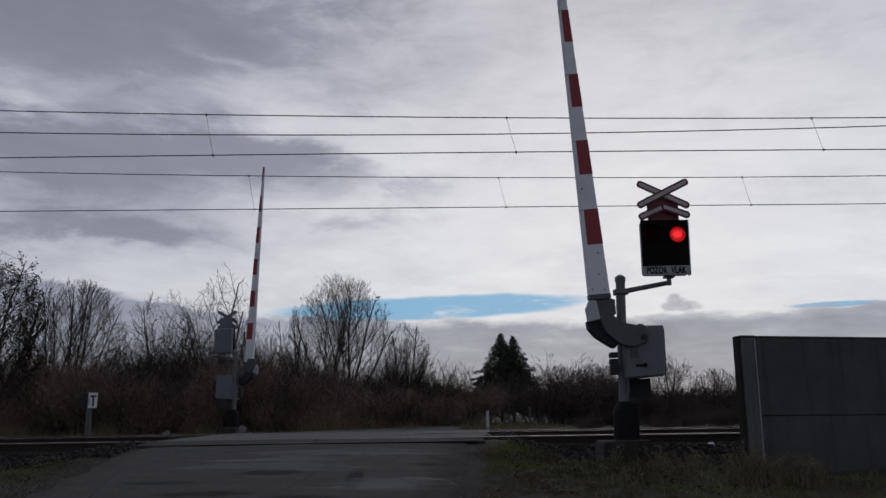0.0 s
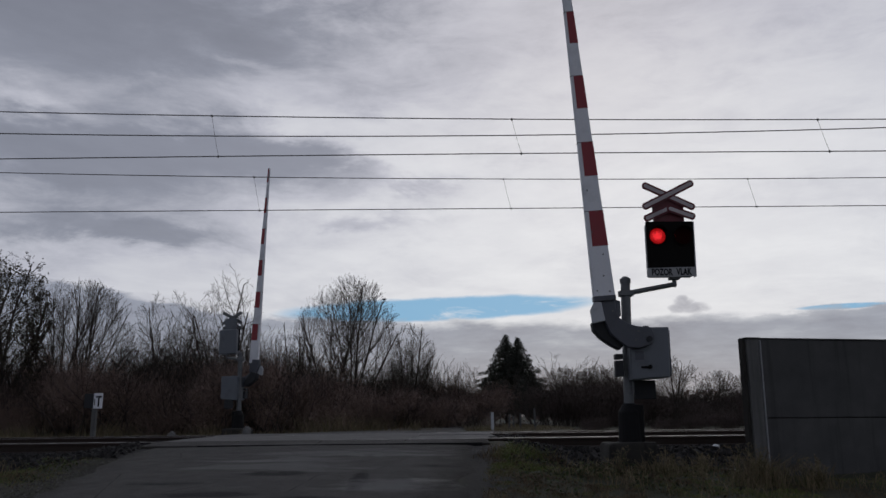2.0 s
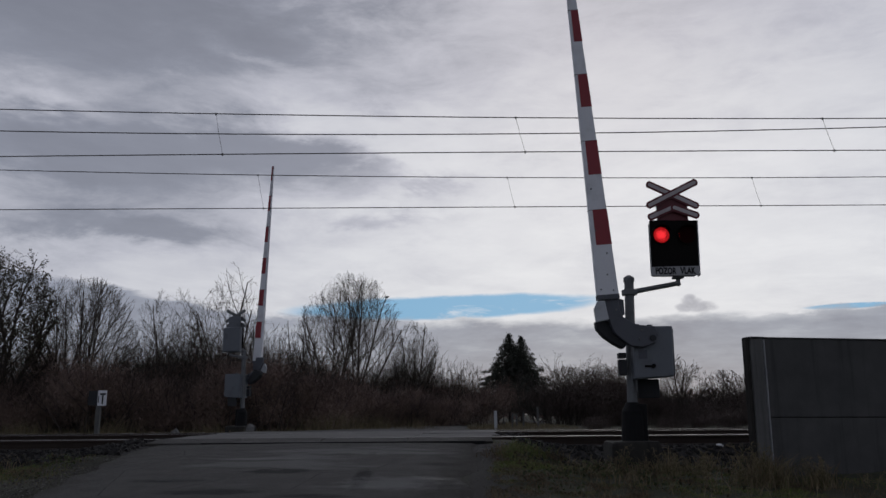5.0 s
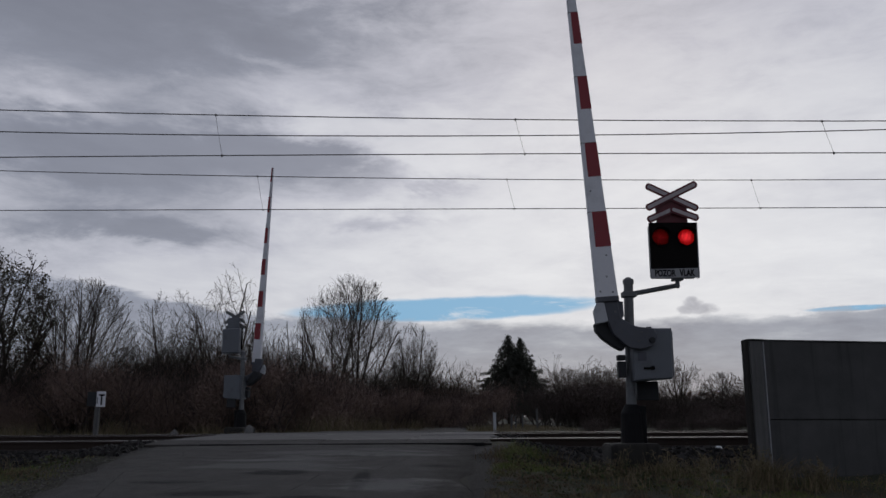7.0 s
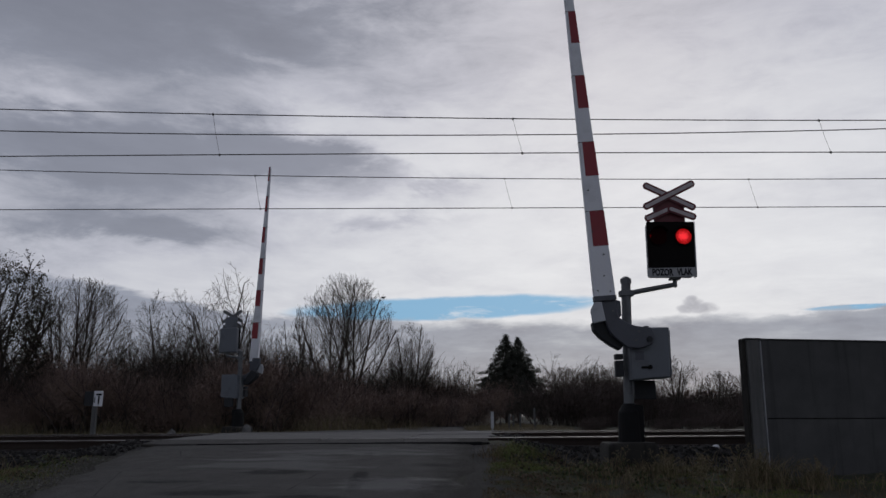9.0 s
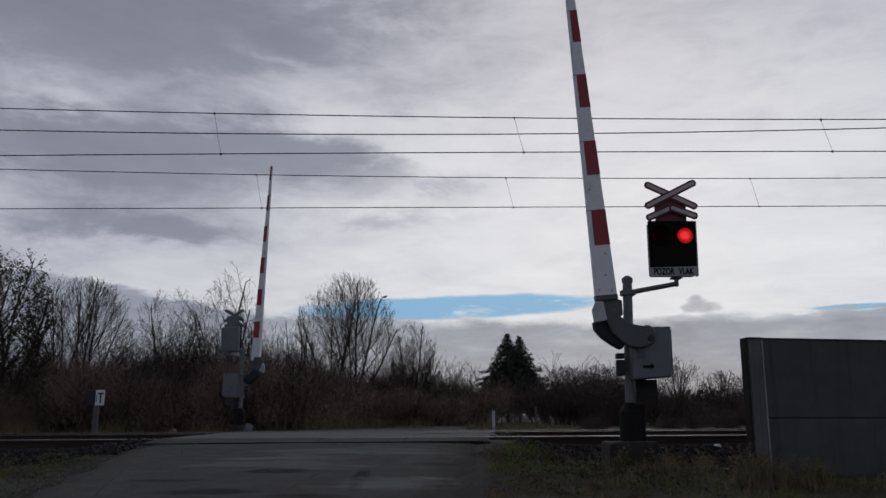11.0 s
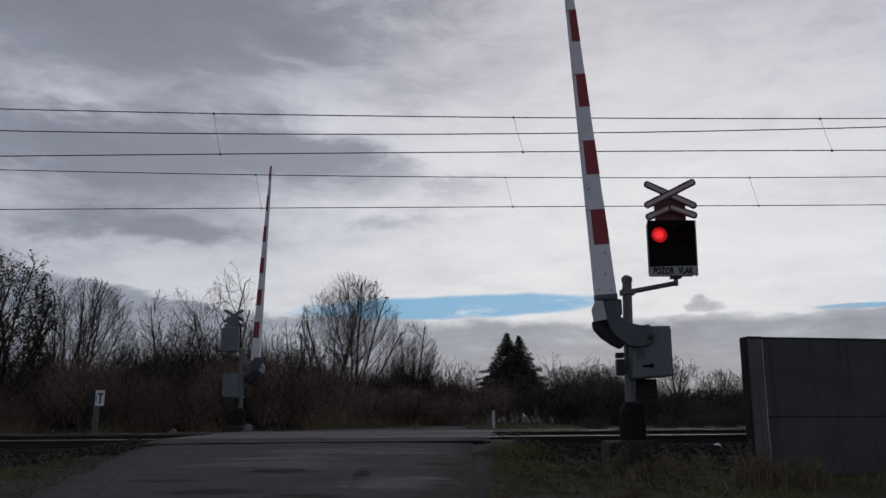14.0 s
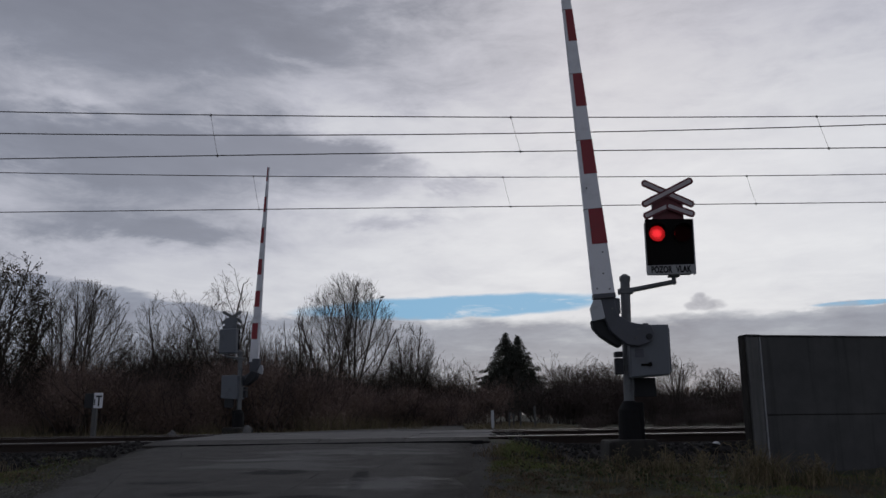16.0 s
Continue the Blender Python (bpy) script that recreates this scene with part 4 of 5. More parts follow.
def bare_tree(x, y, height, half, crown, seed, label, feet=(0.0,), shift=0.0, leaves=0, sway=0.0, thick=1.0):
    """A leafless tree: trunks at its feet and one mesh per main limb, each limb turning about its foot."""
    rng = random.Random(seed)
    t = thing("tree", pose(x, y, land(x, y)), label, "tree", "bare winter trees")
    mid = height * 0.56

    def inside(p):
        up = (p.z - mid) / (height - mid if p.z > mid else mid * 1.25)
        side = Vector(((p.x - shift * min(1.0, p.z / mid)) / half, p.y / half)).length
        lumps = 0.13 * noise.noise(Vector((p.x * 1.3, p.y * 1.3 + seed, p.z * 1.3)))
        return abs(up) ** crown.fullness + side ** 2 < (1 + lumps) ** 2

    for foot in feet:
        rise = 0.14 * height
        part("trunk", rod((foot, 0, -0.25), (foot, 0, rise), 0.085 * thick, 0.062 * thick, 9), BARK, t)
        for i in range(crown.limbs):
            verts, faces, tips = [], [], []
            s = (i + 0.5) / crown.limbs * 2 - 1 + rng.uniform(-0.12, 0.12)
            tilt = radians(crown.fan) * s
            lean = Vector((math.sin(tilt) + 0.25 * shift / height + 0.12 * foot, rng.uniform(-0.3, 0.3), math.cos(tilt))).normalized()
            start = Vector((foot, 0, rise * rng.uniform(0.55, 0.98)))
            reach_out(verts, faces, Vector(), lean, height * rng.uniform(0.86, 1.0), 0.052 * thick * rng.uniform(0.75, 1.15), 0, crown, lambda p: inside(p + start), rng, tips)
            limb = piece("limb", mesh_of("limb", verts, faces, TWIG, True), t, Matrix.Translation(start))
            if leaves:
                lv, lf = [], []
                for tip in tips:
                    if rng.random() < 0.85 and noise.noise(tip * 0.9 + Vector((seed, 0, 0))) > -0.2:
                        for _ in range(leaves):
                            add_leaf(lv, lf, tip + Vector((rng.gauss(0, 0.07), rng.gauss(0, 0.07), rng.gauss(0, 0.07))), rng.uniform(0.03, 0.065), rng)
                tagged(piece("leaf_spray", mesh_of("leaf_spray", lv, lf, WITHERED), limb, Matrix()), "few withered brown leaves", kind="stuff")
            if sway:
                SWAYING.append((limb, limb.matrix_basis.copy(), sway * rng.uniform(0.75, 1.25), rng.uniform(0, 0.5)))
    return t


def add_leaf(verts, faces, p, s, rng):
    u = Vector((rng.uniform(-1, 1), rng.uniform(-1, 1), rng.uniform(-1, 1))).normalized()
    w = u.cross(Vector((rng.uniform(-1, 1), rng.uniform(-1, 1), rng.uniform(-1, 1)))).normalized()
    b = len(verts)
    verts += [p - u * s, p + w * s * 0.5, p + u * s, p - w * s * 0.5]
    faces.append((b, b + 1, b + 2, b + 3))


def add_twig(verts, faces, p, s, rng):
    """A short thin spray, rising outward."""
    d = Vector((rng.gauss(0, 0.7), rng.gauss(0, 0.7), rng.uniform(0.1, 1.2))).normalized()
    w = d.cross(Vector((rng.uniform(-1, 1), rng.uniform(-1, 1), rng.uniform(-1, 1)))).normalized() * rng.uniform(0.003, 0.007)
    b = len(verts)
    verts += [p - w, p + w, p + d * s + w * 0.3, p + d * s - w * 0.3]
    faces.append((b, b + 1, b + 2, b + 3))


def shrub(seed, width, height, leaves, material, name="shrub", label="leafless brown thicket beside the railway", twigs=26):
    """A dense bush: many stems from the ground and a lumpy mass of small withered leaves."""
    rng = random.Random(seed)
    t = thing(name, pose(0, 0, -300), label, "shrub", "thicket shrubs")
    verts, faces = [], []
    for _ in range(twigs):
        d = Vector((rng.gauss(0, 0.45), rng.gauss(0, 0.45), 1)).normalized()
        grow(verts, faces, Vector((rng.uniform(-0.35, 0.35) * width, rng.uniform(-0.3, 0.3) * width, -0.1)), d, height * rng.uniform(0.65, 1.12), 0.02, 2, Habit((0, 0, 6, 3), 0.5, 35, 0.05, 0.18, 0.005), rng)
    tagged(piece("branchwork", mesh_of("branchwork", verts, faces, TWIG, True), t, Matrix()), kind="stuff")
    lumps = [(Vector((rng.uniform(-0.42, 0.42) * width, rng.uniform(-0.4, 0.4) * width, rng.uniform(0.12, 0.70) * height)), rng.uniform(0.16, 0.30) * height) for _ in range(16)]
    verts, faces = [], []
    for k in range(leaves):
        c, r = rng.choice(lumps)
        p = c + Vector((rng.gauss(0, 1), rng.gauss(0, 1), rng.gauss(0, 0.8))) * (r * (0.60 if k % 8 else 0.36))
        if p.z < 0.02:
            p.z = rng.uniform(0.0, 0.35) * height
        if k % 8:
            add_twig(verts, faces, p, rng.uniform(0.08, 0.24), rng)
        else:
            add_leaf(verts, faces, p, rng.uniform(0.02, 0.045), rng)
    tagged(piece("foliage", mesh_of("foliage", verts, faces, material), t, Matrix()), kind="stuff")
    return t


def spruce(m, seed, height, width, label):
    """A spruce: a straight stem, drooping tiers of boughs and many short needle sprays."""
    rng = random.Random(seed)
    t = thing("spruce_tree", m, label, "conifer tree", "dark spruces")
    part("trunk", rod((0, 0, -0.2), (0, 0, height * 0.97), 0.13, 0.015, 10), BARK, t)
    verts, faces, lv, lf = [], [], [], []
    n = 230
    for i in range(n):
        f = (i + rng.random()) / n
        z = height * (0.13 + 0.87 * f)
        reach = width / 2 * (1 - f) ** 1.02 * rng.uniform(0.68, 1.22) + 0.06
        a = i * 2.4 + rng.uniform(-0.3, 0.3)
        pts = [Vector((math.cos(a) * reach * s, math.sin(a) * reach * s, z + reach * (0.10 * s - 0.38 * s * s + 0.18 * s ** 3))) for s in (0, 0.35, 0.7, 1.0)]
        add_tube(verts, faces, pts, (0.02, 0.014, 0.009, 0.004), 4)
        for _ in range(int(14 + 60 * reach + 55 * reach * reach)):
            s = rng.random() ** 0.7
            k = min(int(s * 3), 2)
            p = pts[k].lerp(pts[k + 1], s * 3 - k) + Vector((rng.gauss(0, 0.065), rng.gauss(0, 0.065), rng.gauss(-0.02, 0.05)))
            add_leaf(lv, lf, p, rng.uniform(0.03, 0.065), rng)
    piece("bough_frame", mesh_of("bough_frame", verts, faces, BARK, True), t, Matrix())
    piece("needle_mass", mesh_of("needle_mass", lv, lf, NEEDLES), t, Matrix())
    return t


def plant():
    bare_tree(-16.3, 30, 6.75, 1.85, BROAD, 11, "bare tree with a few withered leaves remaining", (-0.2, 0.3), 0.0, 6, 1.2, 1.5)
    bare_tree(-14.5, 31, 6.0, 2.1, FAN, 12, "fan-shaped leafless tree with upright branches", (0.0, 0.7), 0.6, 0, 2.2)
    bare_tree(-10.75, 32, 5.75, 1.55, CROOKED, 13, "sparse leafless tree with crooked branches", (0.0,), 0.0, 0, 0, 0.95)
    bare_tree(-8.45, 32, 6.5, 1.6, CROOKED, 14, "sparse leafless tree with crooked branches", (0.0,), -0.1, 0, 0, 1.0)
    bare_tree(-7.3, 33, 5.7, 0.75, SLENDER, 15, "slender leafless tree in the thicket", (0.0,), 0.0, 0, 0.6)
    bare_tree(-6.15, 34, 5.0, 0.9, SLENDER, 23, "slender leafless tree in the thicket", (-0.25, 0.3))
    bare_tree(-4.8, 40, 7.55, 2.6, WILLOW, 16, "broad leafless willow swaying in the wind", (-0.55, 0.55), 0.1, 0, 3.2, 1.2)
    bare_tree(-1.55, 40, 5.1, 1.3, WILLOW, 17, "fine-branched leafless tree of the hedgerow", (0.0,), 0.15, 0, 1.5)
    bare_tree(2.35, 70, 4.6, 0.95, SLENDER, 18, "small distant leafless tree")
    bare_tree(13.0, 45, 3.75, 1.5, BROAD, 19, "leafless tree rising from the thicket")
    bare_tree(15.6, 46, 3.1, 1.2, CROOKED, 20, "low leafless tree in the thicket")
    bare_tree(17.3, 46, 2.9, 1.2, CROOKED, 24, "low leafless tree in the thicket")
    bare_tree(9.3, 47, 3.4, 2.0, BROAD, 21, "leafless tree rising from the thicket")
    bare_tree(7.2, 47, 3.3, 1.8, BROAD, 22, "leafless tree rising from the thicket")
    spruce(pose(4.4, 55, -0.2), 31, 5.9, 6.9, "dark spruce standing in the grass")
    spruce(pose(5.25, 55.4, -0.2), 32, 5.75, 6.4, "dark spruce standing in the grass")
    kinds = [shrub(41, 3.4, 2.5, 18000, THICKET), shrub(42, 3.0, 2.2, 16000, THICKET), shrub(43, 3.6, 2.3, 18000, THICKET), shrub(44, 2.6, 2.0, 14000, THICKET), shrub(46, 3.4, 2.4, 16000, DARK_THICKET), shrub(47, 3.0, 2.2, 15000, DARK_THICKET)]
    brush = shrub(45, 3.2, 3.4, 2200, THICKET, "brush", "tall tangle of bare twigs behind the hedge", 40)
    brush.matrix_basis = pose(-19.0, 35.5, -0.25)
    rng = random.Random(51)
    for i in range(6):
        b = copy_thing(brush, pose(-17.0 + 2.0 * i, 35.5 + rng.uniform(-1.5, 1.0), -0.25, 0, 0, rng.uniform(0, 360)))
        b.scale = (1, 1, rng.uniform(0.80, 1.0))
    for i in range(5):
        b = copy_thing(brush, pose(-5.8 + 1.2 * i, 42.5 + rng.uniform(-1, 1), -0.25, 0, 0, rng.uniform(0, 360)))
        b.scale = (1, 1, rng.uniform(0.7, 0.9))
    for bx, by, bs in ((-12.0, 33.6, 0.95), (-11.2, 33.0, 1.05), (-10.4, 33.4, 1.1), (-9.6, 33.0, 1.05), (-8.8, 33.5, 1.1), (-8.0, 33.2, 1.0), (-7.2, 34.0, 0.95), (-2.6, 41.0, 0.95), (-1.8, 41.4, 1.05), (-1.0, 41.6, 0.95), (-0.2, 42.0, 0.8), (0.6, 43.0, 0.65)):
        b = copy_thing(brush, pose(bx, by, -0.25, 0, 0, rng.uniform(0, 360)))
        b.scale = (0.8, 0.8, bs)
    rng = random.Random(50)
    spots = []
    for i in range(13):
        spots.append((-19.5 + 1.25 * i, 30.5 + rng.uniform(-1.2, 1.2), 1.16))
    for i in range(11):
        spots.append((-20 + 1.5 * i, 34 + rng.uniform(-1, 1), 1.22 if i < 6 else 1.42))
    for i in range(7):
        spots.append((-6.5 + 1.15 * i, 35.5 + 0.35 * i, 1.10 - 0.04 * i))
    for i in range(8):
        spots.append((-7 + 1.2 * i, 42 + rng.uniform(-1, 2), 1.1))
    for i in range(10):
        spots.append((6.4 + 1.35 * i, 44.5 + rng.uniform(-1, 1.2), 1.42 if i < 4 else 0.80))
    for i in range(9):
        spots.append((7.5 + 1.6 * i, 48 + rng.uniform(-1, 1), 1.25 if i < 3 else 0.9))
    for i in range(8):
        spots.append((5.0 + 1.0 * i, 26.5 + rng.uniform(-0.6, 0.6), 0.27))
    used = set()
    for i, (x, y, s) in enumerate(spots):
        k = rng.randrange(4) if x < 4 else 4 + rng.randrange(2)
        m = pose(x, y, land(x, y) - 0.05, 0, 0, rng.uniform(0, 360))
        if k in used:
            ob = copy_thing(kinds[k], m)
        else:
            used.add(k)
            ob = kinds[k]
            ob.matrix_basis = m
        s *= rng.uniform(0.75, 1.28)
        ob.scale = (s, s, s * rng.uniform(0.92, 1.08))


plant()


def far_woods():
    """Low woods along the horizon."""
    rng = random.Random(60)
    verts, faces = [], []
    for i in range(26000):
        x = rng.uniform(-160, 190)
        h = 3.2 + 1.6 * noise.noise(Vector((x * 0.09, 0, 0))) + 0.9 * noise.noise(Vector((x * 0.5, 2, 0)))
        z = -0.2 + h * rng.random() ** 0.7
        add_leaf(verts, faces, Vector((x, 120 + rng.uniform(-4, 4), z)), rng.uniform(0.2, 0.5), rng)
    tagged(new("far_woods", mesh_of("far_woods", verts, faces, THICKET)), "low dark leafless woods on the horizon", "woods", kind="stuff")


far_woods()


def blades(name, spots, material, label):
    """Grass: bent blades of two pieces each."""
    verts, faces = [], []
    rng = random.Random(len(spots))
    for x, y, h in spots:
        z = land(x, y) - 0.01
        a = rng.uniform(0, 6.283)
        c, s = math.cos(a), math.sin(a)
        w, bend, turn = rng.uniform(0.002, 0.0055), rng.uniform(0.2, 1.2) * h, rng.uniform(0, 6.283)
        bx, by = math.cos(turn) * bend, math.sin(turn) * bend
        b = len(verts)
        verts += [(x - c * w, y - s * w, z), (x + c * w, y + s * w, z), (x + bx * 0.3 + c * w * 0.8, y + by * 0.3 + s * w * 0.8, z + h * 0.6), (x + bx * 0.3 - c * w * 0.8, y + by * 0.3 - s * w * 0.8, z + h * 0.6), (x + bx, y + by, z + h * 0.95)]
        faces += [(b, b + 1, b + 2, b + 3), (b + 3, b + 2, b + 4)]
    tagged(new(name, mesh_of(name, verts, faces, material)), label, "grass", kind="stuff")


def lawn():
    rng = random.Random(70)
    green, straw = [], []
    for _ in range(120000):
        x, y = rng.choice((rng.uniform(0.3, 7.0), rng.uniform(0.3, 4.2), rng.uniform(-9, -4.2))), rng.uniform(7.6, 12.7)
        a, b = road_edges(y)
        if a - 0.1 + 0.2 * rng.random() < x < b + 0.15 * rng.random() or (3.8 < x and y > 10.3):
            continue
        patch = noise.noise(Vector((x * 0.9, y * 0.9, 7))) + 0.25 * noise.noise(Vector((x * 4, y * 4, 2)))
        clump = noise.noise(Vector((x * 3.1, y * 3.1, 3))) + 0.5 * noise.noise(Vector((x * 8, y * 8, 9)))
        if x < 0 and (patch > 0.05 or rng.random() < 0.5):
            continue
        if clump < -0.25 and rng.random() < 0.75:
            continue
        (straw if patch + rng.gauss(0, 0.14) > 0.42 else green).append((x, y, rng.uniform(0.012, 0.040) * (0.7 + 0.3 * patch + 1.5 * max(0.0, clump + 0.2))))
    for cx, cy, n, r, h in ((2.2, 10.0, 90, 0.22, 0.24), (3.75, 9.95, 420, 0.15, 0.36), (4.35, 9.8, 220, 0.10, 0.26), (3.2, 9.5, 120, 0.3, 0.15), (1.7, 9.3, 80, 0.3, 0.13), (1.75, 10.9, 60, 0.2, 0.22), (2.9, 10.7, 160, 0.2, 0.24), (4.0, 10.15, 160, 0.10, 0.34), (-6.2, 11.6, 70, 0.2, 0.28), (5.4, 9.3, 120, 0.4, 0.14), (3.3, 11.2, 140, 0.25, 0.25), (2.15, 10.9, 120, 0.2, 0.2), (2.55, 10.95, 130, 0.16, 0.2), (2.85, 11.0, 120, 0.12, 0.22)):
        for _ in range(n):
            straw.append((cx + rng.gauss(0, r), cy + rng.gauss(0, r), h * rng.uniform(0.4, 1.15)))
    for cx, cy, n, r in ((-5.9, 11.0, 2600, 0.42), (-6.6, 11.7, 1500, 0.4), (1.6, 12.1, 2600, 0.35), (2.0, 11.5, 2200, 0.3), (1.3, 11.4, 1600, 0.28)):
        for _ in range(n):
            x, y = cx + rng.gauss(0, r), cy + rng.gauss(0, r)
            if not road_edges(y)[0] - 0.15 < x < road_edges(y)[1] + 0.1 and y < 12.8:
                green.append((x, y, rng.uniform(0.02, 0.075)))
    for cx, cy, h in ((-4.2, 28.0, 0.7), (-3.3, 28.6, 0.85), (-2.3, 29.2, 0.6), (-7.9, 28.0, 0.5), (-11.0, 27.6, 0.6), (-1.0, 29.6, 0.55), (-14.0, 27.5, 0.6)):
        for _ in range(260):
            straw.append((cx + rng.gauss(0, 0.4), cy + rng.gauss(0, 0.3), h * rng.uniform(0.4, 1.1)))
    for cx, cy in ((1.15, 13.0), (1.4, 13.4), (1.75, 13.2), (0.95, 12.5)):
        for _ in range(350):
            green.append((cx + rng.gauss(0, 0.16), cy + rng.gauss(0, 0.2), rng.uniform(0.06, 0.2)))
    for _ in range(60):
        straw.append((rng.uniform(0.9, 4.6), rng.uniform(9.2, 12.6), rng.uniform(0.2, 0.45)))
    for _ in range(9000):
        x, y = rng.uniform(-18, 14), rng.uniform(22.6, 31)
        a, b = road_edges(y)
        if not a < x < b and (x < 1.5 or rng.random() < 0.06):
            straw.append((x, y, rng.uniform(0.05, 0.26)))
    for _ in range(9000):
        straw.append((rng.uniform(1.0, 5.2), rng.uniform(30, 54), rng.uniform(0.06, 0.22)))
    blades("green_grass", green, GRASS, "short green winter grass on the verge")
    blades("dry_grass", straw, STRAW, "withered straw-coloured grass tufts")


lawn()


def weeds_and_grit():
    """Low broad-leaved weeds round the footing, and loose grit along the road's edges."""
    rng = random.Random(80)
    verts, faces = [], []
    for _ in range(60):
        cx, cy = rng.choice(((rng.uniform(1.0, 4.0), rng.uniform(9.3, 12.4)), (rng.uniform(1.9, 3.4), rng.uniform(10.6, 11.3)), (rng.uniform(-7.5, -5.0), rng.uniform(9.3, 12.0))))
        n, r, h = rng.randrange(30, 90), rng.uniform(0.06, 0.16), rng.uniform(0.05, 0.16)
        for _ in range(n):
            x, y = cx + rng.gauss(0, r), cy + rng.gauss(0, r)
            add_leaf(verts, faces, Vector((x, y, land(x, y) + h * rng.random())), rng.uniform(0.012, 0.034), rng)
    tagged(new("low_weeds", mesh_of("low_weeds", verts, faces, WEED)), "low ragged weeds on the verge", "weeds", kind="stuff")
    verts, faces = [], []
    for _ in range(4800):
        y = rng.uniform(8.2, 13.6)
        a, b = road_edges(y)
        if rng.random() < 0.96:
            x = a - abs(rng.gauss(0, 0.5)) + 0.35
        else:
            x = b + abs(rng.gauss(0, 0.22)) - 0.25
        s = rng.uniform(0.005, 0.017)
        z = max(land(x, y), tilt(x, y) + lerp_rows(ROAD_Z, y) - 0.03 if a < x < b else -9) + s * 0.3
        t = len(verts)
        q = rng.uniform(0, 6.28)
        for k in range(4):
            verts.append((x + math.cos(q + 1.57 * k) * s * rng.uniform(0.7, 1.2), y + math.sin(q + 1.57 * k) * s, z))
        verts.append((x + rng.uniform(-0.3, 0.3) * s, y, z + s * rng.uniform(0.5, 0.9)))
        faces += [(t + k, t + (k + 1) % 4, t + 4) for k in range(4)]
    g = Graph("loose_grit")
    mat = g.done(g.ramp(g.random(True), (0.1, (0.026, 0.023, 0.020)), (0.7, (0.075, 0.068, 0.061)), (0.97, (0.15, 0.145, 0.135))), 0.95)
    tagged(new("loose_grit", mesh_of("loose_grit", verts, faces, mat)), "loose dark grit along the road's edge", "gravel", kind="stuff")


weeds_and_grit()


def dry_weeds():
    """Withered weeds with branching stems and pale seed heads round the footing and at the wall."""
    rng = random.Random(83)
    for cx, cy, h, n, fluff in ((2.25, 10.85, 0.36, 6, 0.6), (2.95, 10.75, 0.40, 8, 0.8), (3.25, 10.55, 0.34, 7, 1.0), (3.62, 10.15, 0.42, 10, 1.0), (3.85, 10.05, 0.50, 10, 0.9),
                                (4.42, 9.85, 0.34, 12, 1.6), (1.95, 10.3, 0.22, 5, 0.5), (3.05, 9.9, 0.26, 6, 0.7), (5.0, 9.7, 0.2, 5, 0.5), (-6.3, 11.4, 0.32, 5, 0.4)):
        t = thing("dry_weed", pose(cx, cy, land(cx, cy)), "withered weed with pale seed heads on the verge", "weed", "dry weeds")
        sv, sf, lv, lf = [], [], [], []
        for _ in range(n):
            p = Vector((rng.gauss(0, 0.06), rng.gauss(0, 0.06), -0.02))
            d = Vector((rng.gauss(0, 0.28), rng.gauss(0, 0.28), 1)).normalized()
            top = p + d * h * rng.uniform(0.6, 1.1)
            add_tube(sv, sf, [p, p.lerp(top, 0.5) + Vector((rng.gauss(0, 0.015), 0, 0)), top], [0.004, 0.003, 0.002], 4)
            for _ in range(6):
                q = p.lerp(top, rng.uniform(0.45, 1.0))
                e = q + Vector((rng.gauss(0, 0.05), rng.gauss(0, 0.05), rng.uniform(0.0, 0.07)))
                add_tube(sv, sf, [q, e], [0.002, 0.0015], 3)
                for _ in range(int(3 + 5 * fluff)):
                    add_leaf(lv, lf, e + Vector((rng.gauss(0, 0.014), rng.gauss(0, 0.014), rng.gauss(0, 0.012))), rng.uniform(0.005, 0.013), rng)
        tagged(piece("stalk_tuft", mesh_of("stalk_tuft", sv, sf, STRAW), t, Matrix()), "thin dry stalks", kind="stuff")
        tagged(piece("seed_fluff", mesh_of("seed_fluff", lv, lf, STRAW), t, Matrix()), "pale dry seed fluff", kind="stuff")


dry_weeds()


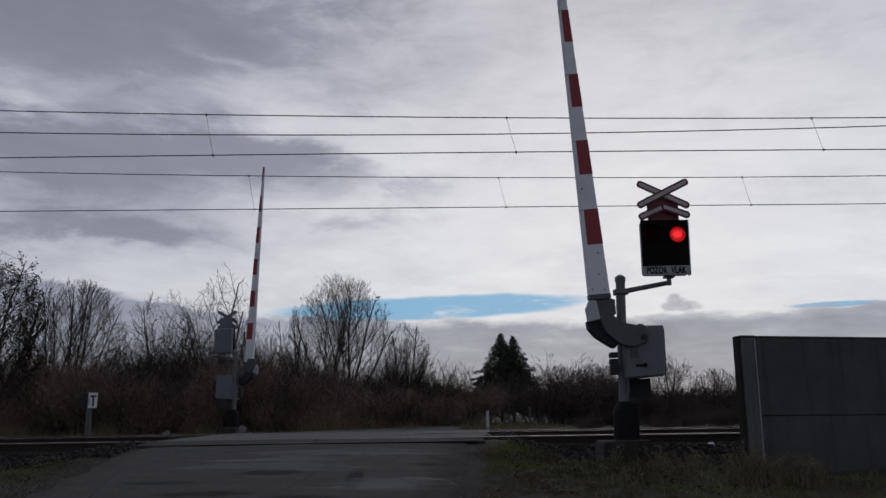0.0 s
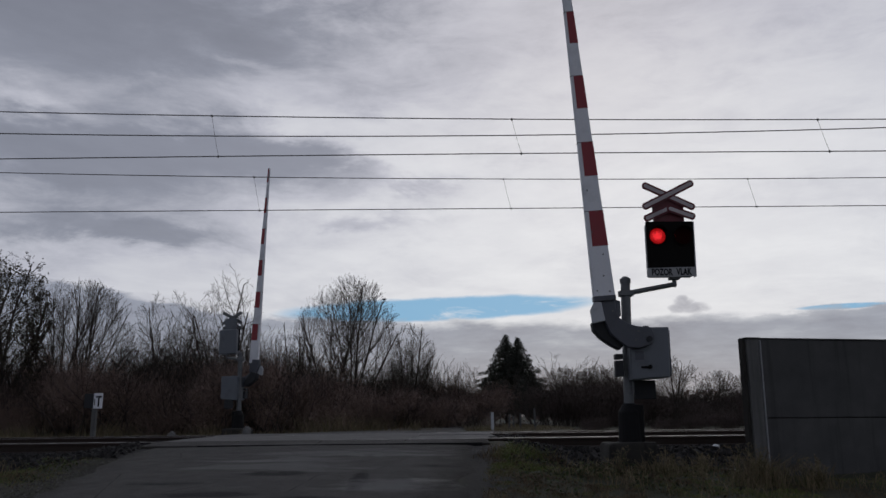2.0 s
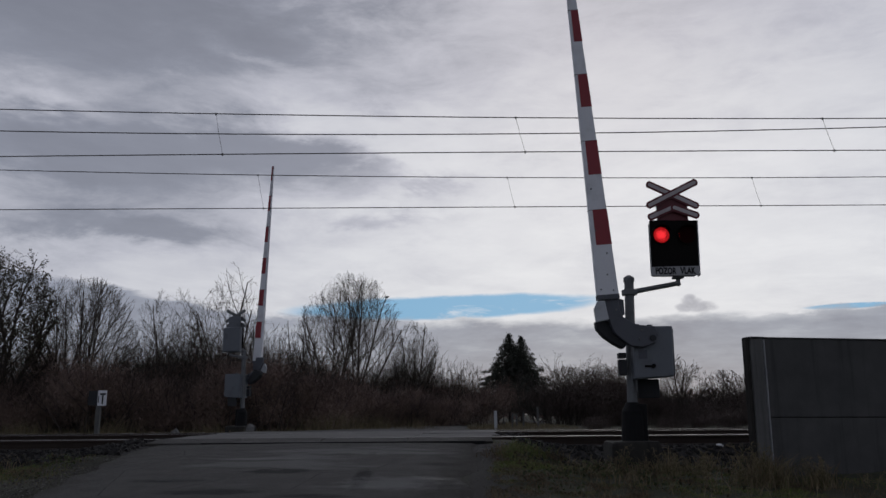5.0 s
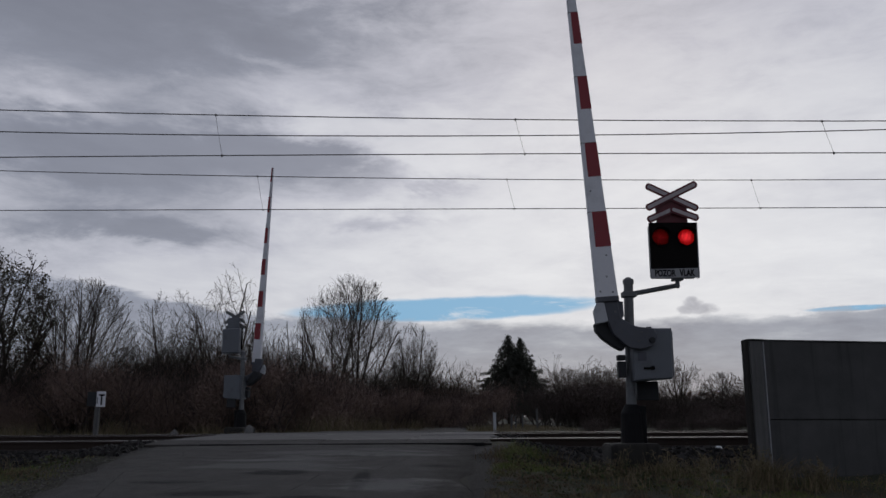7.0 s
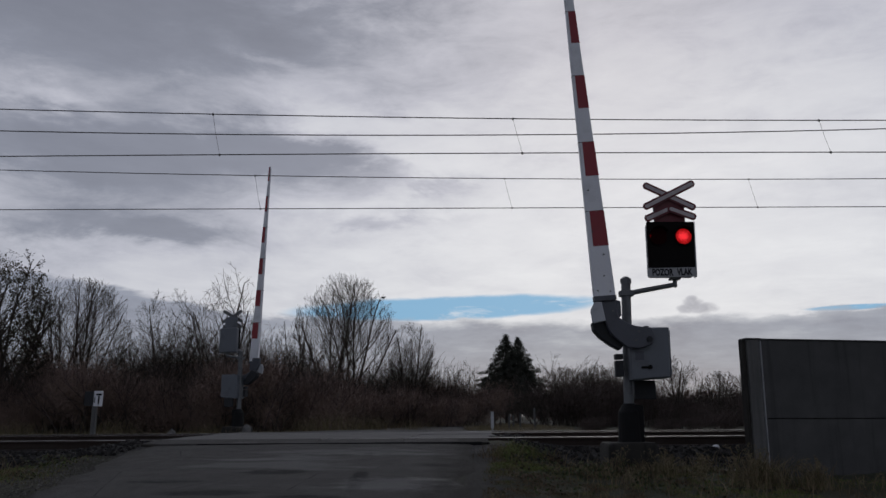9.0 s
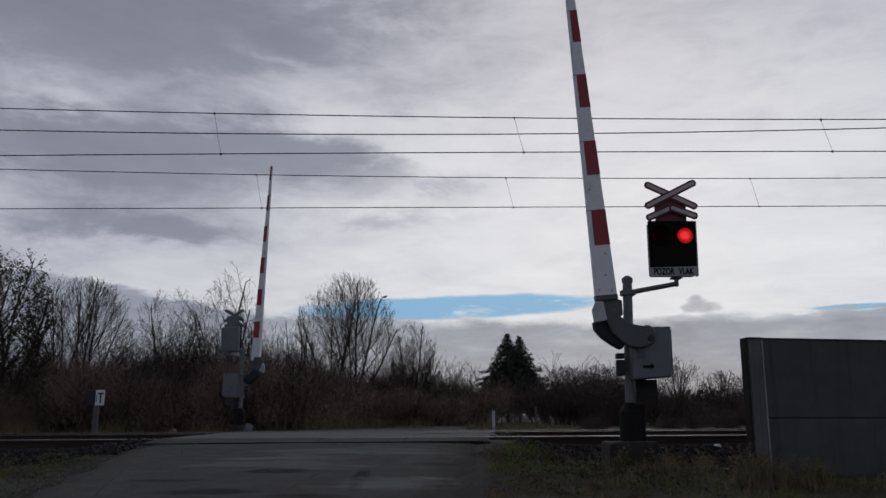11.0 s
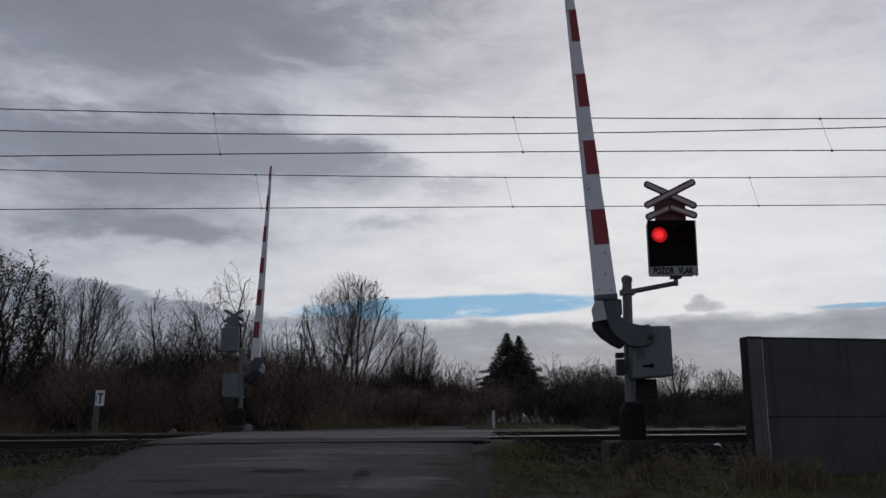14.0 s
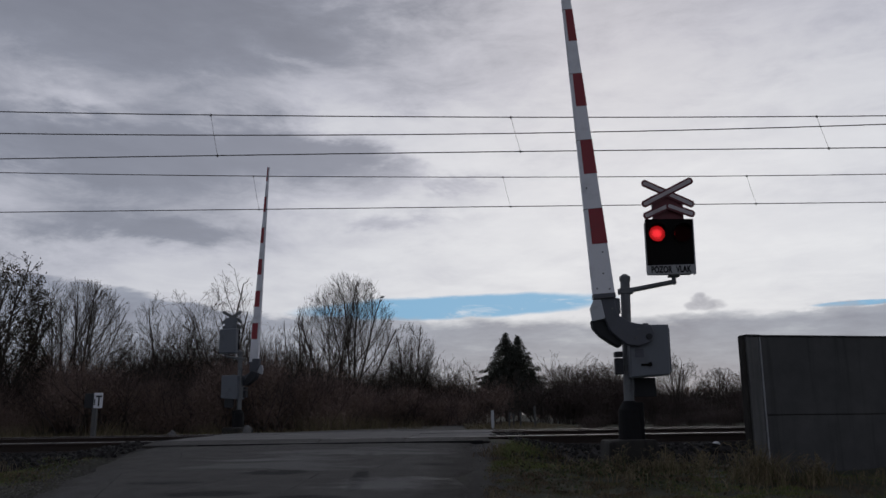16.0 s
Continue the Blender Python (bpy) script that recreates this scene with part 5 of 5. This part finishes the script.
def build_bird(m):
    """A dark bird perched on the willow's outermost twig."""
    b = thing("bird", m, "small dark bird perched on a willow twig", "bird")
    for name, c, r, label in (("body", (0, 0, 0), (0.105, 0.06, 0.062), ""), ("head", (0.105, 0, 0.05), (0.042, 0.036, 0.036), ""), ("wing", (-0.03, -0.05, 0.01), (0.10, 0.014, 0.042), ""), ("wing", (-0.03, 0.05, 0.01), (0.10, 0.014, 0.042), "")):
        bm = bmesh.new()
        bmesh.ops.create_uvsphere(bm, u_segments=12, v_segments=8, radius=1.0, matrix=Matrix.Translation(c) @ Matrix.Diagonal((*r, 1)))
        part(name, bm, BLACK, b, label)
    part("tail", slab(((-0.09, 0.02), (-0.24, -0.035), (-0.245, -0.055), (-0.09, -0.02)), -0.022, 0.022, 0.004), BLACK, b)
    part("beak", rod((0.14, 0, 0.05), (0.175, 0, 0.042), 0.012, 0.003, 6), BLACK, b)
    lg = bmesh.new()
    for y in (-0.02, 0.02):
        add_rod(lg, (0.01, y, -0.05), (0.015, y, -0.1), 0.004, 0.004, 5)
    part("legs", lg, BLACK, b)
    part("perch", rod((-0.75, 0.05, -0.75), (0.10, 0, -0.09), 0.012, 0.006, 5), TWIG, b, "thin bare twig under the bird")
    for p in b.children:
        p.data.transform(Matrix.Scale(0.74, 4))
    return b


bird = build_bird(pose(-2.83, 39.6, 6.02))

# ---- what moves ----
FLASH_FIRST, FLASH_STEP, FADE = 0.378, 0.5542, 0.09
GUSTS = ((0, 0.1), (0.5, 0.5), (1, 0.9), (1.5, 0.7), (2, 0.75), (2.5, 0.5), (3, 0.1), (3.5, 0.0), (4, 0.1), (4.8, 0.4), (5.6, 0.1), (6.5, 0.25), (7, 0.3), (7.5, 0.2), (8, -0.05), (8.5, 0.05), (9, 0.05),
         (9.8, 0.4), (10.6, 0.1), (11.5, 0.25), (12, 0.3), (12.5, 0.1), (13, 0.35), (13.5, 0.8), (14, 0.95), (14.5, 0.9), (15, 0.35), (15.5, 0.15), (16, 0.1))


def motions():
    # the clouds drift across with the wind
    walk(clouds, [(t, pose(-23.0 + 3.3 * t, 0, 0.3)) for t in (0.0, 4.0, 8.0, 12.0, 16.0)])
    # the two lamps take turns: added blades uncover and hide the steady glow
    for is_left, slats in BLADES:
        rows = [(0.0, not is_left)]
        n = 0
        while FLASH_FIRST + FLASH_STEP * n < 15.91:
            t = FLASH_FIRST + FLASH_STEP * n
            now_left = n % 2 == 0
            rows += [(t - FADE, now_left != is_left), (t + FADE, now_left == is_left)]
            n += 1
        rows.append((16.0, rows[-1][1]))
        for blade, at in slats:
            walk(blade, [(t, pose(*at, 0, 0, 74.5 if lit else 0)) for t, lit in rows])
    # the bird rides its twig
    walk(bird, [(t, pose(-2.83 + 0.10 * g + 0.02 * math.sin(5 * t), 39.6, 6.02 - 0.06 * g, 0, 3 * g, 0)) for t, g in GUSTS])
    # gusts bend the limbs to the lee side
    for limb, rest, amount, lag in SWAYING:
        spot, turn = rest.to_translation(), rest.to_euler()
        walk(limb, [(t, Matrix.Translation(spot) @ pose(0, 0, 0, 0, amount * g + 0.25 * amount * math.sin(5 * t + lag * 9), 0)) for t, g in GUSTS])


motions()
